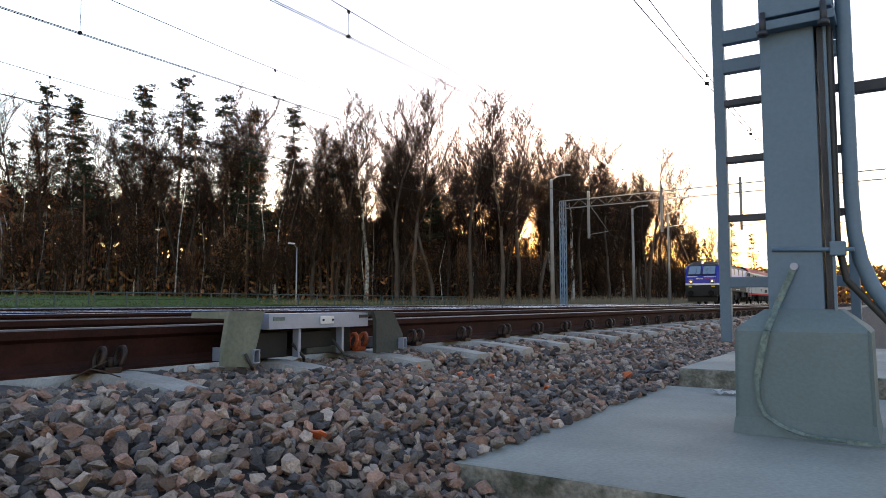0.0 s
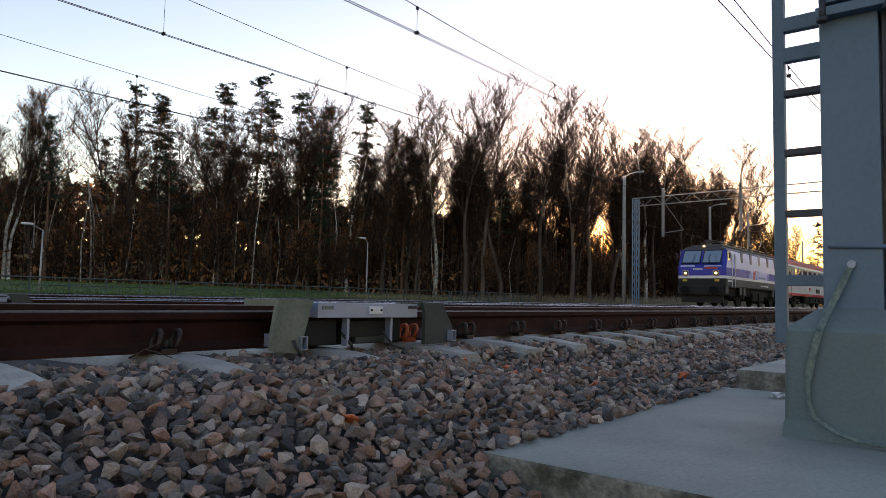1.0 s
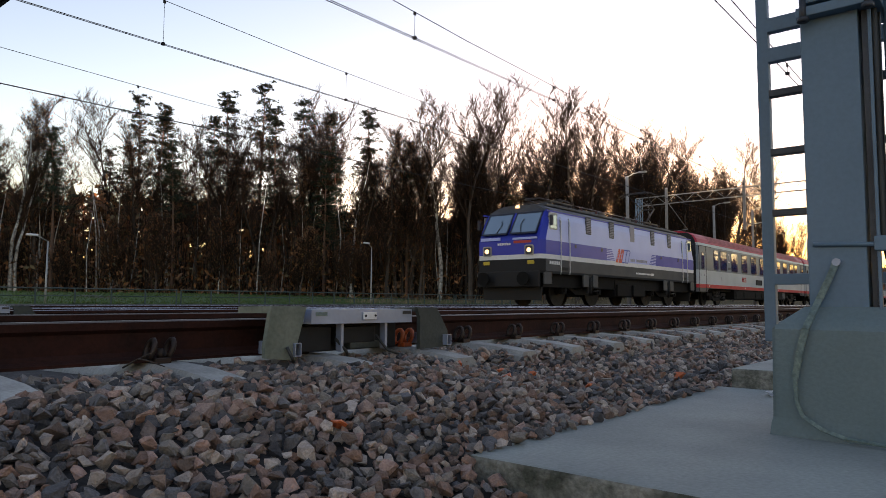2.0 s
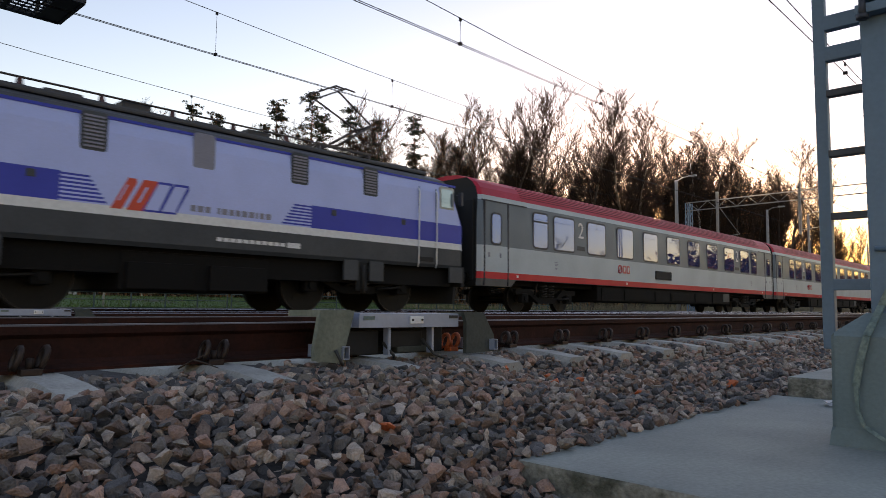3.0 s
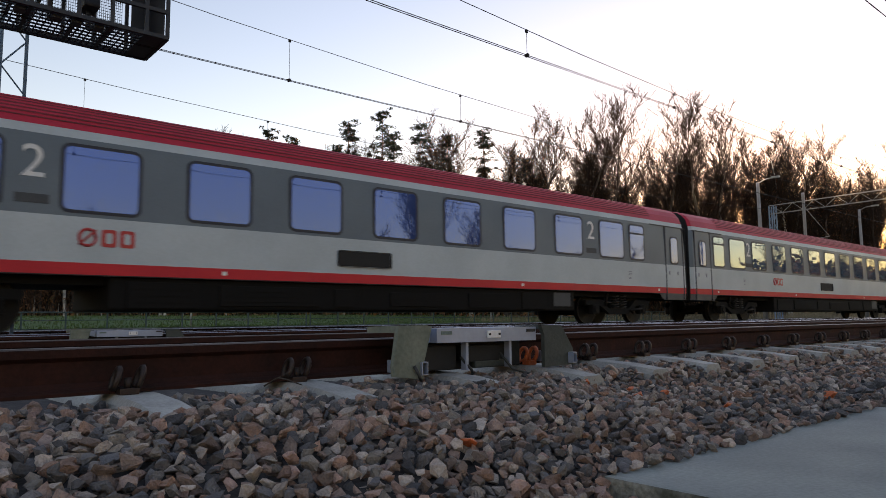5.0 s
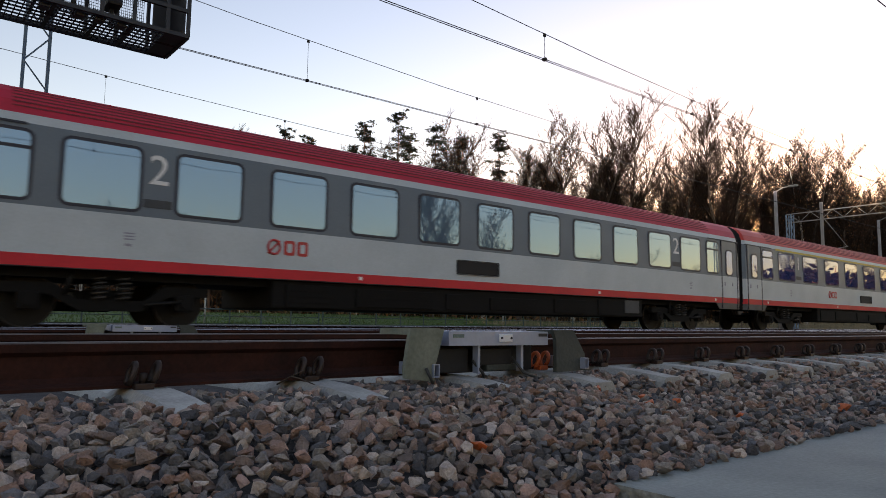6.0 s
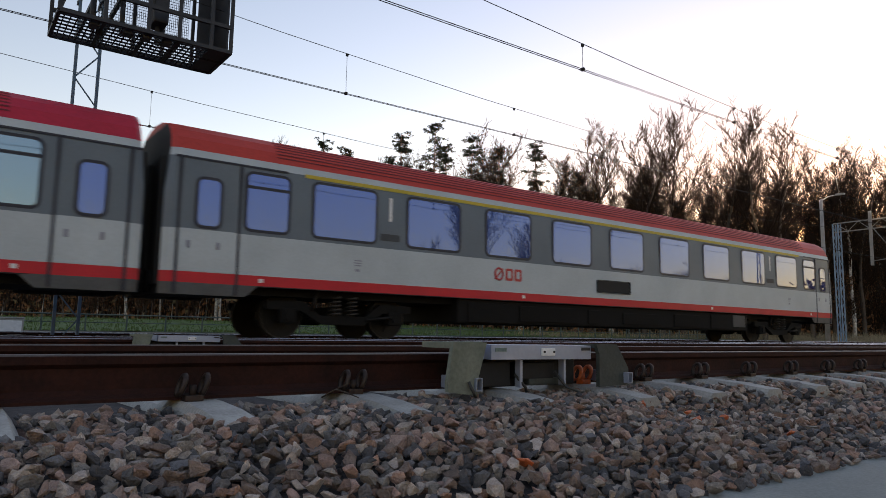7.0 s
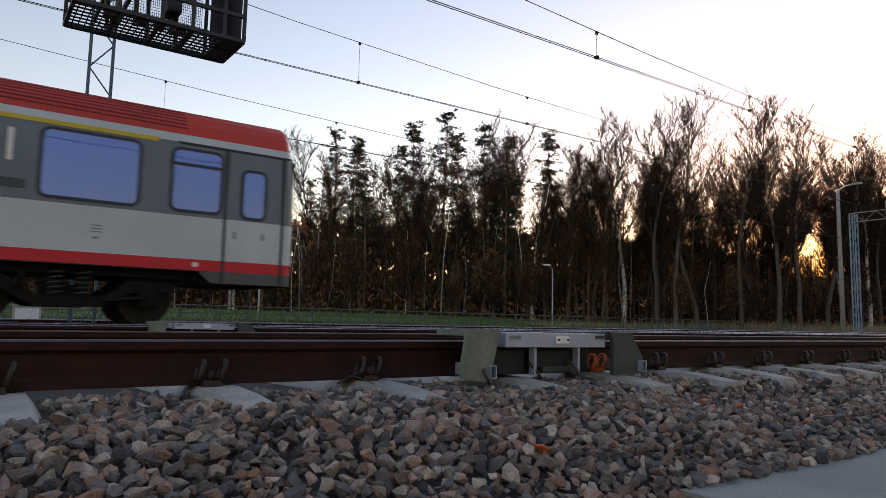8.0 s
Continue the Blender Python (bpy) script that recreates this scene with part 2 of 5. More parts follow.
# ---- mesh tools ----
def box(bm, x0, x1, y0, y1, z0, z1, bevel=0.0, mi=0):
    r = bmesh.ops.create_cube(bm, size=1.0)
    for v in r["verts"]:
        v.co = Vector(((x0 + x1) / 2 + v.co.x * (x1 - x0), (y0 + y1) / 2 + v.co.y * (y1 - y0), (z0 + z1) / 2 + v.co.z * (z1 - z0)))
    fs = {f for v in r["verts"] for f in v.link_faces}
    for f in fs:
        f.material_index = mi
    if bevel:
        es = list({e for v in r["verts"] for e in v.link_edges})
        out = bmesh.ops.bevel(bm, geom=es, offset=bevel, segments=2, affect="EDGES", profile=0.6)
        for f in out["faces"]:
            f.material_index = mi
    return bm


def tube(bm, pts, r, n=8, cap=True, mi=0):
    """A round bar along points; r may be one radius or one for each point."""
    pts = [Vector(p) for p in pts]
    rs = r if isinstance(r, (list, tuple)) else [r] * len(pts)
    rings = []
    up = None
    for i, p in enumerate(pts):
        d = (pts[min(i + 1, len(pts) - 1)] - pts[max(i - 1, 0)]).normalized()
        if up is None:
            up = d.orthogonal().normalized()
        a = (up - d * up.dot(d)).normalized()
        b = d.cross(a)
        up = a
        rings.append([bm.verts.new(p + (a * math.cos(k * 2 * math.pi / n) + b * math.sin(k * 2 * math.pi / n)) * rs[i]) for k in range(n)])
    for q0, q1 in zip(rings, rings[1:]):
        for k in range(n):
            f = bm.faces.new((q0[k], q0[(k + 1) % n], q1[(k + 1) % n], q1[k]))
            f.smooth, f.material_index = n > 4, mi
    if cap:
        bm.faces.new(rings[0][::-1]).material_index = mi
        bm.faces.new(rings[-1]).material_index = mi
    return bm


def extrude(bm, outline, a0, a1, axis="x", mi=0):
    """A closed outline of (u, v) drawn out along an axis: x: (y, z), y: (x, z), z: (x, y)."""
    place = {"x": lambda u, v, a: (a, u, v), "y": lambda u, v, a: (u, a, v), "z": lambda u, v, a: (u, v, a)}[axis]
    r0 = [bm.verts.new(place(u, v, a0)) for u, v in outline]
    r1 = [bm.verts.new(place(u, v, a1)) for u, v in outline]
    n = len(outline)
    for k in range(n):
        bm.faces.new((r0[k], r0[(k + 1) % n], r1[(k + 1) % n], r1[k])).material_index = mi
    bm.faces.new(r0[::-1]).material_index = mi
    bm.faces.new(r1).material_index = mi
    bmesh.ops.recalc_face_normals(bm, faces=bm.faces)
    return bm


def mesh_of(name, bm, mats):
    me = bpy.data.meshes.new(name)
    bm.to_mesh(me)
    bm.free()
    for m in mats if isinstance(mats, (list, tuple)) else (mats,):
        me.materials.append(m)
    return me


def part(name, bm, mats, parent, label=""):
    ob = new(name, bm if isinstance(bm, bpy.types.Mesh) else mesh_of(name, bm, mats))
    ob.parent = parent
    return tagged(ob, label)


def thing(name, m, label, category, group="", kind=""):
    ob = new(name)
    ob.empty_display_size = 0.2
    ob.matrix_world = m
    return tagged(ob, label, category, group, kind)


def solid(name, bm, mats, label, category="", group="", kind="", at=None):
    ob = new(name, mesh_of(name, bm, mats))
    if at:
        ob.matrix_world = at
    return tagged(ob, label, category, group, kind)


def raw(name, verts, faces, mats, smooth=False):
    me = bpy.data.meshes.new(name)
    me.from_pydata(verts, [], faces)
    for m in mats if isinstance(mats, (list, tuple)) else (mats,):
        me.materials.append(m)
    if smooth:
        me.polygons.foreach_set("use_smooth", [True] * len(me.polygons))
    me.update()
    return me


def B():
    return bmesh.new()


def letter_mesh(text, size, m):
    cu = bpy.data.curves.new("letters", "FONT")
    cu.body, cu.size, cu.extrude, cu.align_x = text, size, 0.004, "CENTER"
    ob = bpy.data.objects.new("letters", cu)
    scene.collection.objects.link(ob)
    me = bpy.data.meshes.new_from_object(ob.evaluated_get(bpy.context.evaluated_depsgraph_get()))
    bpy.data.objects.remove(ob)
    bpy.data.curves.remove(cu)
    me.materials.clear()
    me.materials.append(m)
    return me


# ---- ground ----
def smooth(a, b, v):
    t = min(1.0, max(0.0, (v - a) / (b - a)))
    return t * t * (3 - 2 * t)


def land(x, y):
    """Height of the ground: flat by the tracks, rising to the woods."""
    z = -0.62 + 0.3 * smooth(20, 26, y) + 0.15 * smooth(30, 40, y)
    z += 0.9 * smooth(41, 66, y) * (1 - smooth(60, 95, x)) + 0.7 * smooth(27, 40, y) * smooth(62, 95, x)
    return z + 0.06 * noise.noise((x * 0.15, y * 0.15, 0)) * smooth(22, 30, y)


def bed(y, x=0.0):
    """Height of the ballast across the tracks: fuller beside the first sleepers."""
    low = smooth(2.2, 3.3, x)
    shoulder = -0.212 - 0.085 * low
    if y < 2.1:
        return shoulder + (-0.565 - shoulder) * smooth(0.0, 1.0, (2.1 - y) / 1.8)
    if y > 22.2:
        return -0.25 - 0.5 * (y - 22.2)
    return -0.212 - 0.085 * low * (1 - smooth(2.06, 2.26, y)) - 0.03 * smooth(2.7, 3.2, y)


def sheet(name, xs, ys, height, m):
    verts = [(x, y, height(x, y)) for y in ys for x in xs]
    n = len(xs)
    faces = [(j * n + i, j * n + i + 1, (j + 1) * n + i + 1, (j + 1) * n + i) for j in range(len(ys) - 1) for i in range(n - 1)]
    return raw(name, verts, faces, m, True)


gx = [-2500, -900, -400, -200] + list(range(-100, 260, 6)) + [300, 400, 600, 1000, 2600]
gy = [-2500, -900, -300, -120, -60, -30, -12, -4, 0, 6, 14] + list(range(20, 110, 3)) + [130, 200, 400, 900, 2600]
ground = new("ground", sheet("ground", gx, gy, land, m_ground))
tagged(ground, "dull brown trackside soil with thin weeds", "ground", kind="structure")
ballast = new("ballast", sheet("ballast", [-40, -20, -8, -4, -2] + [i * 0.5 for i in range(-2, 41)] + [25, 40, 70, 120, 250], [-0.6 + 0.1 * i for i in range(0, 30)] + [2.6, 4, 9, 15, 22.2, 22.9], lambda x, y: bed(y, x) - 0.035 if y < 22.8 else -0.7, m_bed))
tagged(ballast, "bed of crushed grey and brown track stone, darkened for shade in the gaps", "ballast", kind="structure")
lawn = new("lawn", sheet("lawn", [-60 + 4 * i for i in range(33)], [39 + 1.5 * i for i in range(20)], lambda x, y: land(x, y) + 0.02, m_grass))
tagged(lawn, "mown green grass strip behind the railing", "grass", kind="structure")

# ---- tracks ----
RAIL_PROFILE = [(-0.036, -0.006), (-0.030, 0.0), (0.030, 0.0), (0.036, -0.006), (0.034, -0.036), (0.010, -0.052), (0.009, -0.130), (0.030, -0.148), (0.075, -0.160), (0.075, -0.172), (-0.075, -0.172), (-0.075, -0.160), (-0.030, -0.148), (-0.009, -0.130), (-0.010, -0.052), (-0.034, -0.036)]


def rail(cy, z, x0, x1, parent, top=m_steel):
    bm = B()
    extrude(bm, RAIL_PROFILE, x0, x1)
    for f in bm.faces:
        if f.normal.z > 0.6 and f.calc_center_median().z > -0.02:
            f.material_index = 1
    ob = part("rail", bm, (m_rail, top), parent)
    ob.location = (0, cy, z)
    return ob


def sleeper_mesh():
    bm = B()
    n = 13
    rings = []
    for i in range(n):
        y = -1.3 + 2.6 * i / (n - 1)
        a = abs(y)
        top = -0.0 if 0.5 < a < 1.0 else (-0.045 if a <= 0.5 else -0.035 * (a - 1.0) / 0.3)
        w = 0.080 if a > 0.45 else 0.075
        rings.append([bm.verts.new(p) for p in ((-0.14, y, -0.2), (-0.118, y, top - 0.11), (-w - 0.012, y, top - 0.03), (-w + 0.012, y, top), (w - 0.012, y, top), (w + 0.012, y, top - 0.03), (0.118, y, top - 0.11), (0.14, y, -0.2))])
    for q0, q1 in zip(rings, rings[1:]):
        for k in range(8):
            bm.faces.new((q0[k], q0[(k + 1) % 8], q1[(k + 1) % 8], q1[k]))
    bm.faces.new(rings[0])
    bm.faces.new(rings[-1][::-1])
    bmesh.ops.recalc_face_normals(bm, faces=bm.faces)
    return bm


def clip_mesh(m):
    bm = B()
    for dx in (-0.042, 0.042):
        pts = [(dx + 0.012 * math.sin(a), -0.085 - 0.030 * math.cos(a) - 0.01, -0.118 + 0.040 * math.sin(a)) for a in [radians(v) for v in range(-60, 250, 28)]]
        tube(bm, pts, 0.0115, 6)
    tube(bm, [(-0.05, -0.055, -0.158), (0.05, -0.055, -0.158)], 0.010, 6)
    box(bm, -0.035, 0.035, -0.13, -0.08, -0.176, -0.152, 0.004)
    tube(bm, [(0, -0.10, -0.16), (0, -0.10, -0.115)], 0.014, 6)
    return mesh_of("rail_clip", bm, m)


NEAR_Y, NEAR_RAIL = 3.45, 2.736
SLEEPERS = [-1.85, -1.2, -0.55, 0.12, 0.83, 1.53, 2.26, 2.96] + [3.58 + 0.6 * i for i in range(40)]
clip_dark, clip_orange = clip_mesh(m_clip), clip_mesh(m_orange)
near_track = thing("railway_track", pose(0, 0, 0), "rusty rails on concrete sleepers in stone ballast", "railway track", "tracks")
for cy in (NEAR_Y - 0.7175 - 0.0, NEAR_Y + 0.7535):
    rail(cy if cy > NEAR_Y else NEAR_RAIL, 0, -60, 260, near_track, m_dulltop)
sl = mesh_of("sleeper", sleeper_mesh(), m_sleeper)
for i, x in enumerate(SLEEPERS):
    s = part("sleeper", sl, None, near_track)
    s.location, s.rotation_euler = (x, NEAR_Y + 0.01 * random.uniform(-1, 1), -0.176), (0, 0, radians(random.uniform(-0.7, 0.7)))
    if i < 34:
        c = part("rail_clip", clip_orange if abs(x - 2.96) < 0.01 else clip_dark, None, near_track, "orange painted rail clip" if abs(x - 2.96) < 0.01 else "")
        c.location = (x - 0.03 if abs(x - 2.96) > 0.01 else x + 0.03, NEAR_RAIL, 0)


def far_sleepers(cy, z, x0, x1):
    me = sleeper_mesh()
    me.verts.index_update()
    vs = [v.co.copy() for v in me.verts]
    fs = [[v.index for v in f.verts] for f in me.faces]
    me.free()
    V, F = [], []
    x = x0
    while x < x1:
        o = len(V)
        V += [(v.x + x, v.y + cy, v.z + z - 0.176) for v in vs]
        F += [[k + o for k in f] for f in fs]
        x += 0.6
    return raw("sleepers", V, F, m_sleeper)


TRACKS = ((9.17, -0.035, 0.0), (14.08, -0.08, 0.573), (20.8, -0.08, 0.0))
part("sleepers", far_sleepers(NEAR_Y, 0, SLEEPERS[-1] + 0.6, 110), None, near_track)
for cy, z, askew in TRACKS:
    t = thing("railway_track", pose(0, 0, 0, 0, 0, askew), "parallel railway track with worn bright rail heads", "railway track", "tracks")
    rail(cy - 0.7535, z, -90, 260, t)
    rail(cy + 0.7535, z, -90, 260, t)
    part("sleepers", far_sleepers(cy, z, -20, 70), None, t)


# ---- wheel sensor on the track ----
def track_sensor(m, label):
    t = thing("track_sensor", m, label, "track equipment", "track sensors")
    y1 = 2.655
    bm = B()
    extrude(bm, [(1.88, 0.062), (2.075, 0.058), (2.02, -0.125), (2.02, -0.185), (1.855, -0.165), (1.85, -0.12)], 2.40, 2.425, "y")
    part("guard_plate", bm, m_plate, t, "mossy grey guard plate with a bent flank")
    bm = B()
    extrude(bm, [(2.425, 0.062), (2.66, 0.058), (2.66, 0.03), (2.425, 0.03)], 1.885, 2.07)
    part("guard_top", bm, m_plate, t)
    bm = B()
    extrude(bm, [(2.86, 0.055), (3.03, 0.052), (3.125, -0.08), (3.125, -0.17), (2.885, -0.175), (2.885, 0.0)], 2.42, 2.445, "y")
    part("guard_plate", bm, m_plate2, t, "dark green guard plate")
    bm = B()
    extrude(bm, [(2.445, 0.053), (2.66, 0.05), (2.66, 0.03), (2.445, 0.03)], 2.90, 3.02)
    part("guard_top", bm, m_plate2, t)
    for x, z in ((2.02, -0.135), (3.10, -0.13)):
        bm = B()
        for a in ((x - 0.018, x + 0.018, z - 0.03, z - 0.026), (x - 0.018, x + 0.018, z + 0.026, z + 0.03), (x - 0.018, x - 0.014, z - 0.026, z + 0.026), (x + 0.014, x + 0.018, z - 0.026, z + 0.026)):
            box(bm, a[0], a[1], 2.385, 2.66, a[2], a[3])
        part("square_tube", bm, m_galv, t, "hollow galvanised square tube")
    bm = B()
    extrude(bm, [(2.145, 0.046), (2.85, 0.044), (2.85, -0.028), (2.145, -0.024)], 2.45, y1, "y")
    extrude(bm, [(2.072, 0.046), (2.143, 0.046), (2.143, -0.022), (2.072, -0.005)], 2.50, y1, "y")
    tray = part("sensor_tray", bm, m_galv, t, "long galvanised sheet-metal tray")
    bm = B()
    box(bm, 2.475, 2.568, 2.438, 2.449, -0.008, 0.030, 0.003)
    part("plate", bm, m_white, tray, "small white screwed plate")
    for x in (2.488, 2.556):
        bm = B()
        tube(bm, [(x, 2.439, 0.012), (x, 2.433, 0.012)], 0.006, 8)
        part("screw", bm, m_black, tray)
    bm = B()
    box(bm, 2.775, 2.842, 2.446, 2.4495, 0.018, 0.034)
    part("sticker", bm, m_cable, tray, "dark sticker with unreadable print")
    bm = B()
    box(bm, 2.17, 2.24, 2.446, 2.4495, 0.014, 0.032)
    part("sticker", bm, m_strap, tray, "faded pale sticker")
    for x in (2.36, 2.67):
        bm = B()
        box(bm, x - 0.008, x + 0.008, 2.47, 2.476, -0.165, -0.028, 0.001)
        box(bm, x - 0.008, x - 0.004, 2.476, 2.51, -0.165, -0.028, 0.001)
        part("leg", bm, m_galv, t, "square galvanised leg")
    # black boxes fill in the shade beneath the tray; the widest hides the rail
    for x0, x1, z0, z1 in ((2.06, 2.88, -0.17, -0.03), (2.08, 2.33, -0.16, -0.04), (2.40, 2.64, -0.13, -0.045), (2.46, 2.68, -0.16, -0.125)):
        bm = B()
        box(bm, x0, x1, 2.52 if x1 - x0 < 0.5 else 2.60, 2.65, z0, z1, 0.008)
        part("junction_box", bm, m_plate2 if z1 < -0.1 else m_black, t)
    for pts in ([(2.34, 2.5, -0.1), (2.38, 2.46, -0.165), (2.42, 2.5, -0.19)], [(2.62, 2.5, -0.09), (2.66, 2.45, -0.17), (2.74, 2.4, -0.2)], [(1.96, 2.39, -0.12), (1.98, 2.375, -0.17), (2.0, 2.39, -0.19)]):
        bm = B()
        tube(bm, pts, 0.008, 6)
        part("cable", bm, m_cable, t)
    return t


track_sensor(pose(0, 0, 0), "wheel sensor tray with two guard plates beside the rail")
track_sensor(pose(-0.1, 5.72, -0.035), "galvanised wheel sensor tray beside a further rail")

# ---- footings and mast ----
def slab(x0, x1, y0, y1, top, thick, label):
    bm = B()
    box(bm, x0, x1, y0, y1, top - thick, top, 0.012)
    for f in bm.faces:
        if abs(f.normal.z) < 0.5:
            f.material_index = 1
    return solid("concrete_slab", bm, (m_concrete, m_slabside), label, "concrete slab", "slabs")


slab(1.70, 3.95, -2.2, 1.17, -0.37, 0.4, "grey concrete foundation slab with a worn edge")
slab(4.03, 6.6, -2.2, 1.12, -0.275, 0.4, "second concrete slab with a mottled darker front face")
mast = thing("signal_mast", pose(2.65, 0.328, -0.37), "blue-grey painted steel mast on a concrete plinth with a ladder", "mast")
PW = 0.205
bm = B()
rings = [[bm.verts.new((x, y, z)) for x, y in ((d, -PW + d), (d, PW + 0.026 - d), (2 * PW - d, PW + 0.026 - d), (2 * PW - d, -PW + d))] for z, d in ((-0.004, -0.008), (0.06, 0.0), (0.366, 0.004), (0.384, 0.02), (0.445, 0.095))]
for q0, q1 in zip(rings, rings[1:]):
    for k in range(4):
        bm.faces.new((q0[k], q0[(k + 1) % 4], q1[(k + 1) % 4], q1[k]))
bm.faces.new(rings[-1])
bmesh.ops.recalc_face_normals(bm, faces=bm.faces)
bmesh.ops.bevel(bm, geom=[e for e in bm.edges if abs(e.verts[0].co.z - e.verts[1].co.z) > 0.1], offset=0.012, segments=2, affect="EDGES")
part("plinth", bm, m_plinth, mast, "painted concrete plinth with a sloped top")
bm = B()
box(bm, 0.095, 0.255, -0.062, 0.121, 0.43, 3.2, 0.006)
part("column", bm, m_mast, mast)
bm = B()
box(bm, 0.105, 0.115, -0.098, -0.085, 0.43, 3.2, 0.002)
box(bm, 0.115, 0.245, -0.085, -0.07, 0.43, 3.2)
part("side_channel", bm, (m_mastdark,), mast)
bm = B()
box(bm, 0.085, 0.10, -0.102, -0.092, 0.43, 3.2, 0.002)
part("edge_strip", bm, m_mast, mast)
bm = B()
box(bm, 0.05, 0.30, -0.135, 0.125, 1.485, 1.52, 0.004)
box(bm, 0.06, 0.29, -0.125, 0.115, 1.535, 1.60, 0.004)
part("collar_plate", bm, m_mast, mast, "bolted collar plate")
for y in (-0.1, 0.1):
    bm = B()
    tube(bm, [(0.045, y, 1.55), (0.045, y, 1.46)], 0.011, 6)
    tube(bm, [(0.045, y, 1.478), (0.045, y, 1.462)], 0.02, 6)
    part("bolt", bm, m_mastdark, mast)
bm = B()
tube(bm, [(0.088, 0.1, 0.665), (0.088, -0.16, 0.655)], 0.008, 8)
tube(bm, [(0.088, 0.1, 0.665), (0.26, 0.1, 0.665)], 0.008, 8)
box(bm, 0.075, 0.13, -0.135, -0.085, 0.635, 0.685, 0.004)
part("clamp_band", bm, m_mast, mast, "clamp band round the column")
bm = B()
for z in (2.2,):
    box(bm, 0.255, 0.432, 0.0, 0.04, z - 0.02, z + 0.02, 0.003)
ladder = part("ladder", bm, m_mast, mast, "steel ladder with flat rungs")
bm = B()
box(bm, 0.43, 0.47, 0.315, 0.36, 0.30, 3.3, 0.004)
part("stile", bm, m_mast, ladder)
bm = B()
box(bm, 0.43, 0.47, -0.16, -0.125, 0.30, 3.3, 0.004)
part("stile", bm, m_mast, ladder)
for z, hh in ((0.555, 0.022), (0.83, 0.014), (1.085, 0.014), (1.335, 0.014), (1.50, 0.03), (1.63, 0.03), (1.86, 0.014), (2.12, 0.014)):
    bm = B()
    box(bm, 0.43, 0.47, -0.13, 0.318, z - hh, z + hh, 0.003)
    part("rung", bm, m_mastdark if hh < 0.02 else m_mast, ladder)
bm = B()
pipe = [(0.16, -0.155, 3.2), (0.16, -0.155, 1.6), (0.16, -0.155, 0.85), (0.16, -0.16, 0.72), (0.16, -0.175, 0.62), (0.16, -0.21, 0.52), (0.16, -0.27, 0.42), (0.16, -0.36, 0.30), (0.16, -0.44, 0.16), (0.16, -0.47, 0.0)]
tube(bm, pipe, 0.026, 12)
part("cable_pipe", bm, m_mast, mast, "bent blue-grey cable pipe")
for i in range(2):
    bm = B()
    tube(bm, [(0.13 + 0.05 * i, -0.105 - 0.01 * i, 3.2), (0.13 + 0.05 * i, -0.105, 0.7), (0.13 + 0.05 * i, -0.13, 0.55), (0.15, -0.25, 0.40), (0.15, -0.42, 0.10), (0.15, -0.46, 0.0)], 0.012, 8)
    part("cable", bm, m_cable, mast)
bm = B()
box(bm, 0.43, 0.47, -1.2, -0.16, 1.30, 1.345, 0.004)
part("side_bar", bm, m_mastdark, mast)
bm = B()
strap = [(0.083, 0.03, 0.60), (0.078, 0.052, 0.545), (0.07, 0.085, 0.47), (0.02, 0.10, 0.415), (-0.008, 0.115, 0.37), (-0.012, 0.135, 0.29), (-0.012, 0.152, 0.20), (-0.014, 0.148, 0.12), (-0.02, 0.13, 0.075), (-0.035, 0.07, 0.04), (-0.045, 0.0, 0.02), (-0.06, -0.12, 0.014), (-0.06, -0.3, 0.012), (-0.05, -0.6, 0.012)]
for a, b in zip(strap, strap[1:]):
    a, b = Vector(a), Vector(b)
    d = (b - a).normalized()
    w = 0.011 if a.z > 0.27 else 0.006
    s = Vector((0, 1, 0)).cross(d).cross(d).normalized() * w
    t = d.cross(s).normalized() * 0.003
    vs = [bm.verts.new(p) for p in (a - s - t, a + s - t, a + s + t, a - s + t, b - s - t, b + s - t, b + s + t, b - s + t)]
    for q in ((0, 1, 2, 3), (7, 6, 5, 4), (0, 4, 5, 1), (1, 5, 6, 2), (2, 6, 7, 3), (3, 7, 4, 0)):
        bm.faces.new([vs[k] for k in q])
bmesh.ops.recalc_face_normals(bm, faces=bm.faces)
part("earthing_strap", bm, m_strap, mast, "faded green and yellow earthing strap")
bm = B()
tube(bm, [(0.092, 0.03, 0.60), (0.078, 0.03, 0.60)], 0.014, 8)
part("bolt", bm, m_galv, mast)


scrap = B()
for k in range(5):
    a = k * 1.25
    c = Vector((0.035 * math.cos(a), 0.05 * math.sin(a), 0.012 + 0.008 * (k % 2)))
    vs = [scrap.verts.new(c + Vector(p)) for p in ((-0.035, -0.02, -0.008), (0.03, -0.026, 0.004), (0.034, 0.022, -0.004), (-0.024, 0.026, 0.012))]
    scrap.faces.new(vs)
bmesh.ops.solidify(scrap, geom=scrap.faces[:], thickness=0.002)
solid("crumpled_paper", scrap, m_white, "crumpled white paper scrap on the slab", "litter", at=pose(3.70, 0.80, -0.368))
tw = B()
tube(tw, [(0, 0, 0), (0.03, -0.06, 0.035), (0.035, -0.13, 0.03), (0.06, -0.2, 0.012)], [0.004, 0.003, 0.003, 0.002], 5)
tube(tw, [(0.03, -0.06, 0.035), (0.08, -0.08, 0.06)], 0.002, 5)
solid("dry_twig", tw, m_bark, "dry brown twig lying by the rail", "twig", at=pose(1.28, 2.5, -0.17))
rp = random.Random(3)
pb = B()
ring = [pb.verts.new((0.055 * math.cos(k * 0.45) * rp.uniform(0.6, 1.2), 0.085 * math.sin(k * 0.45) * rp.uniform(0.6, 1.2), 0)) for k in range(14)]
pb.faces.new(ring)
bmesh.ops.solidify(pb, geom=pb.faces[:], thickness=0.003)
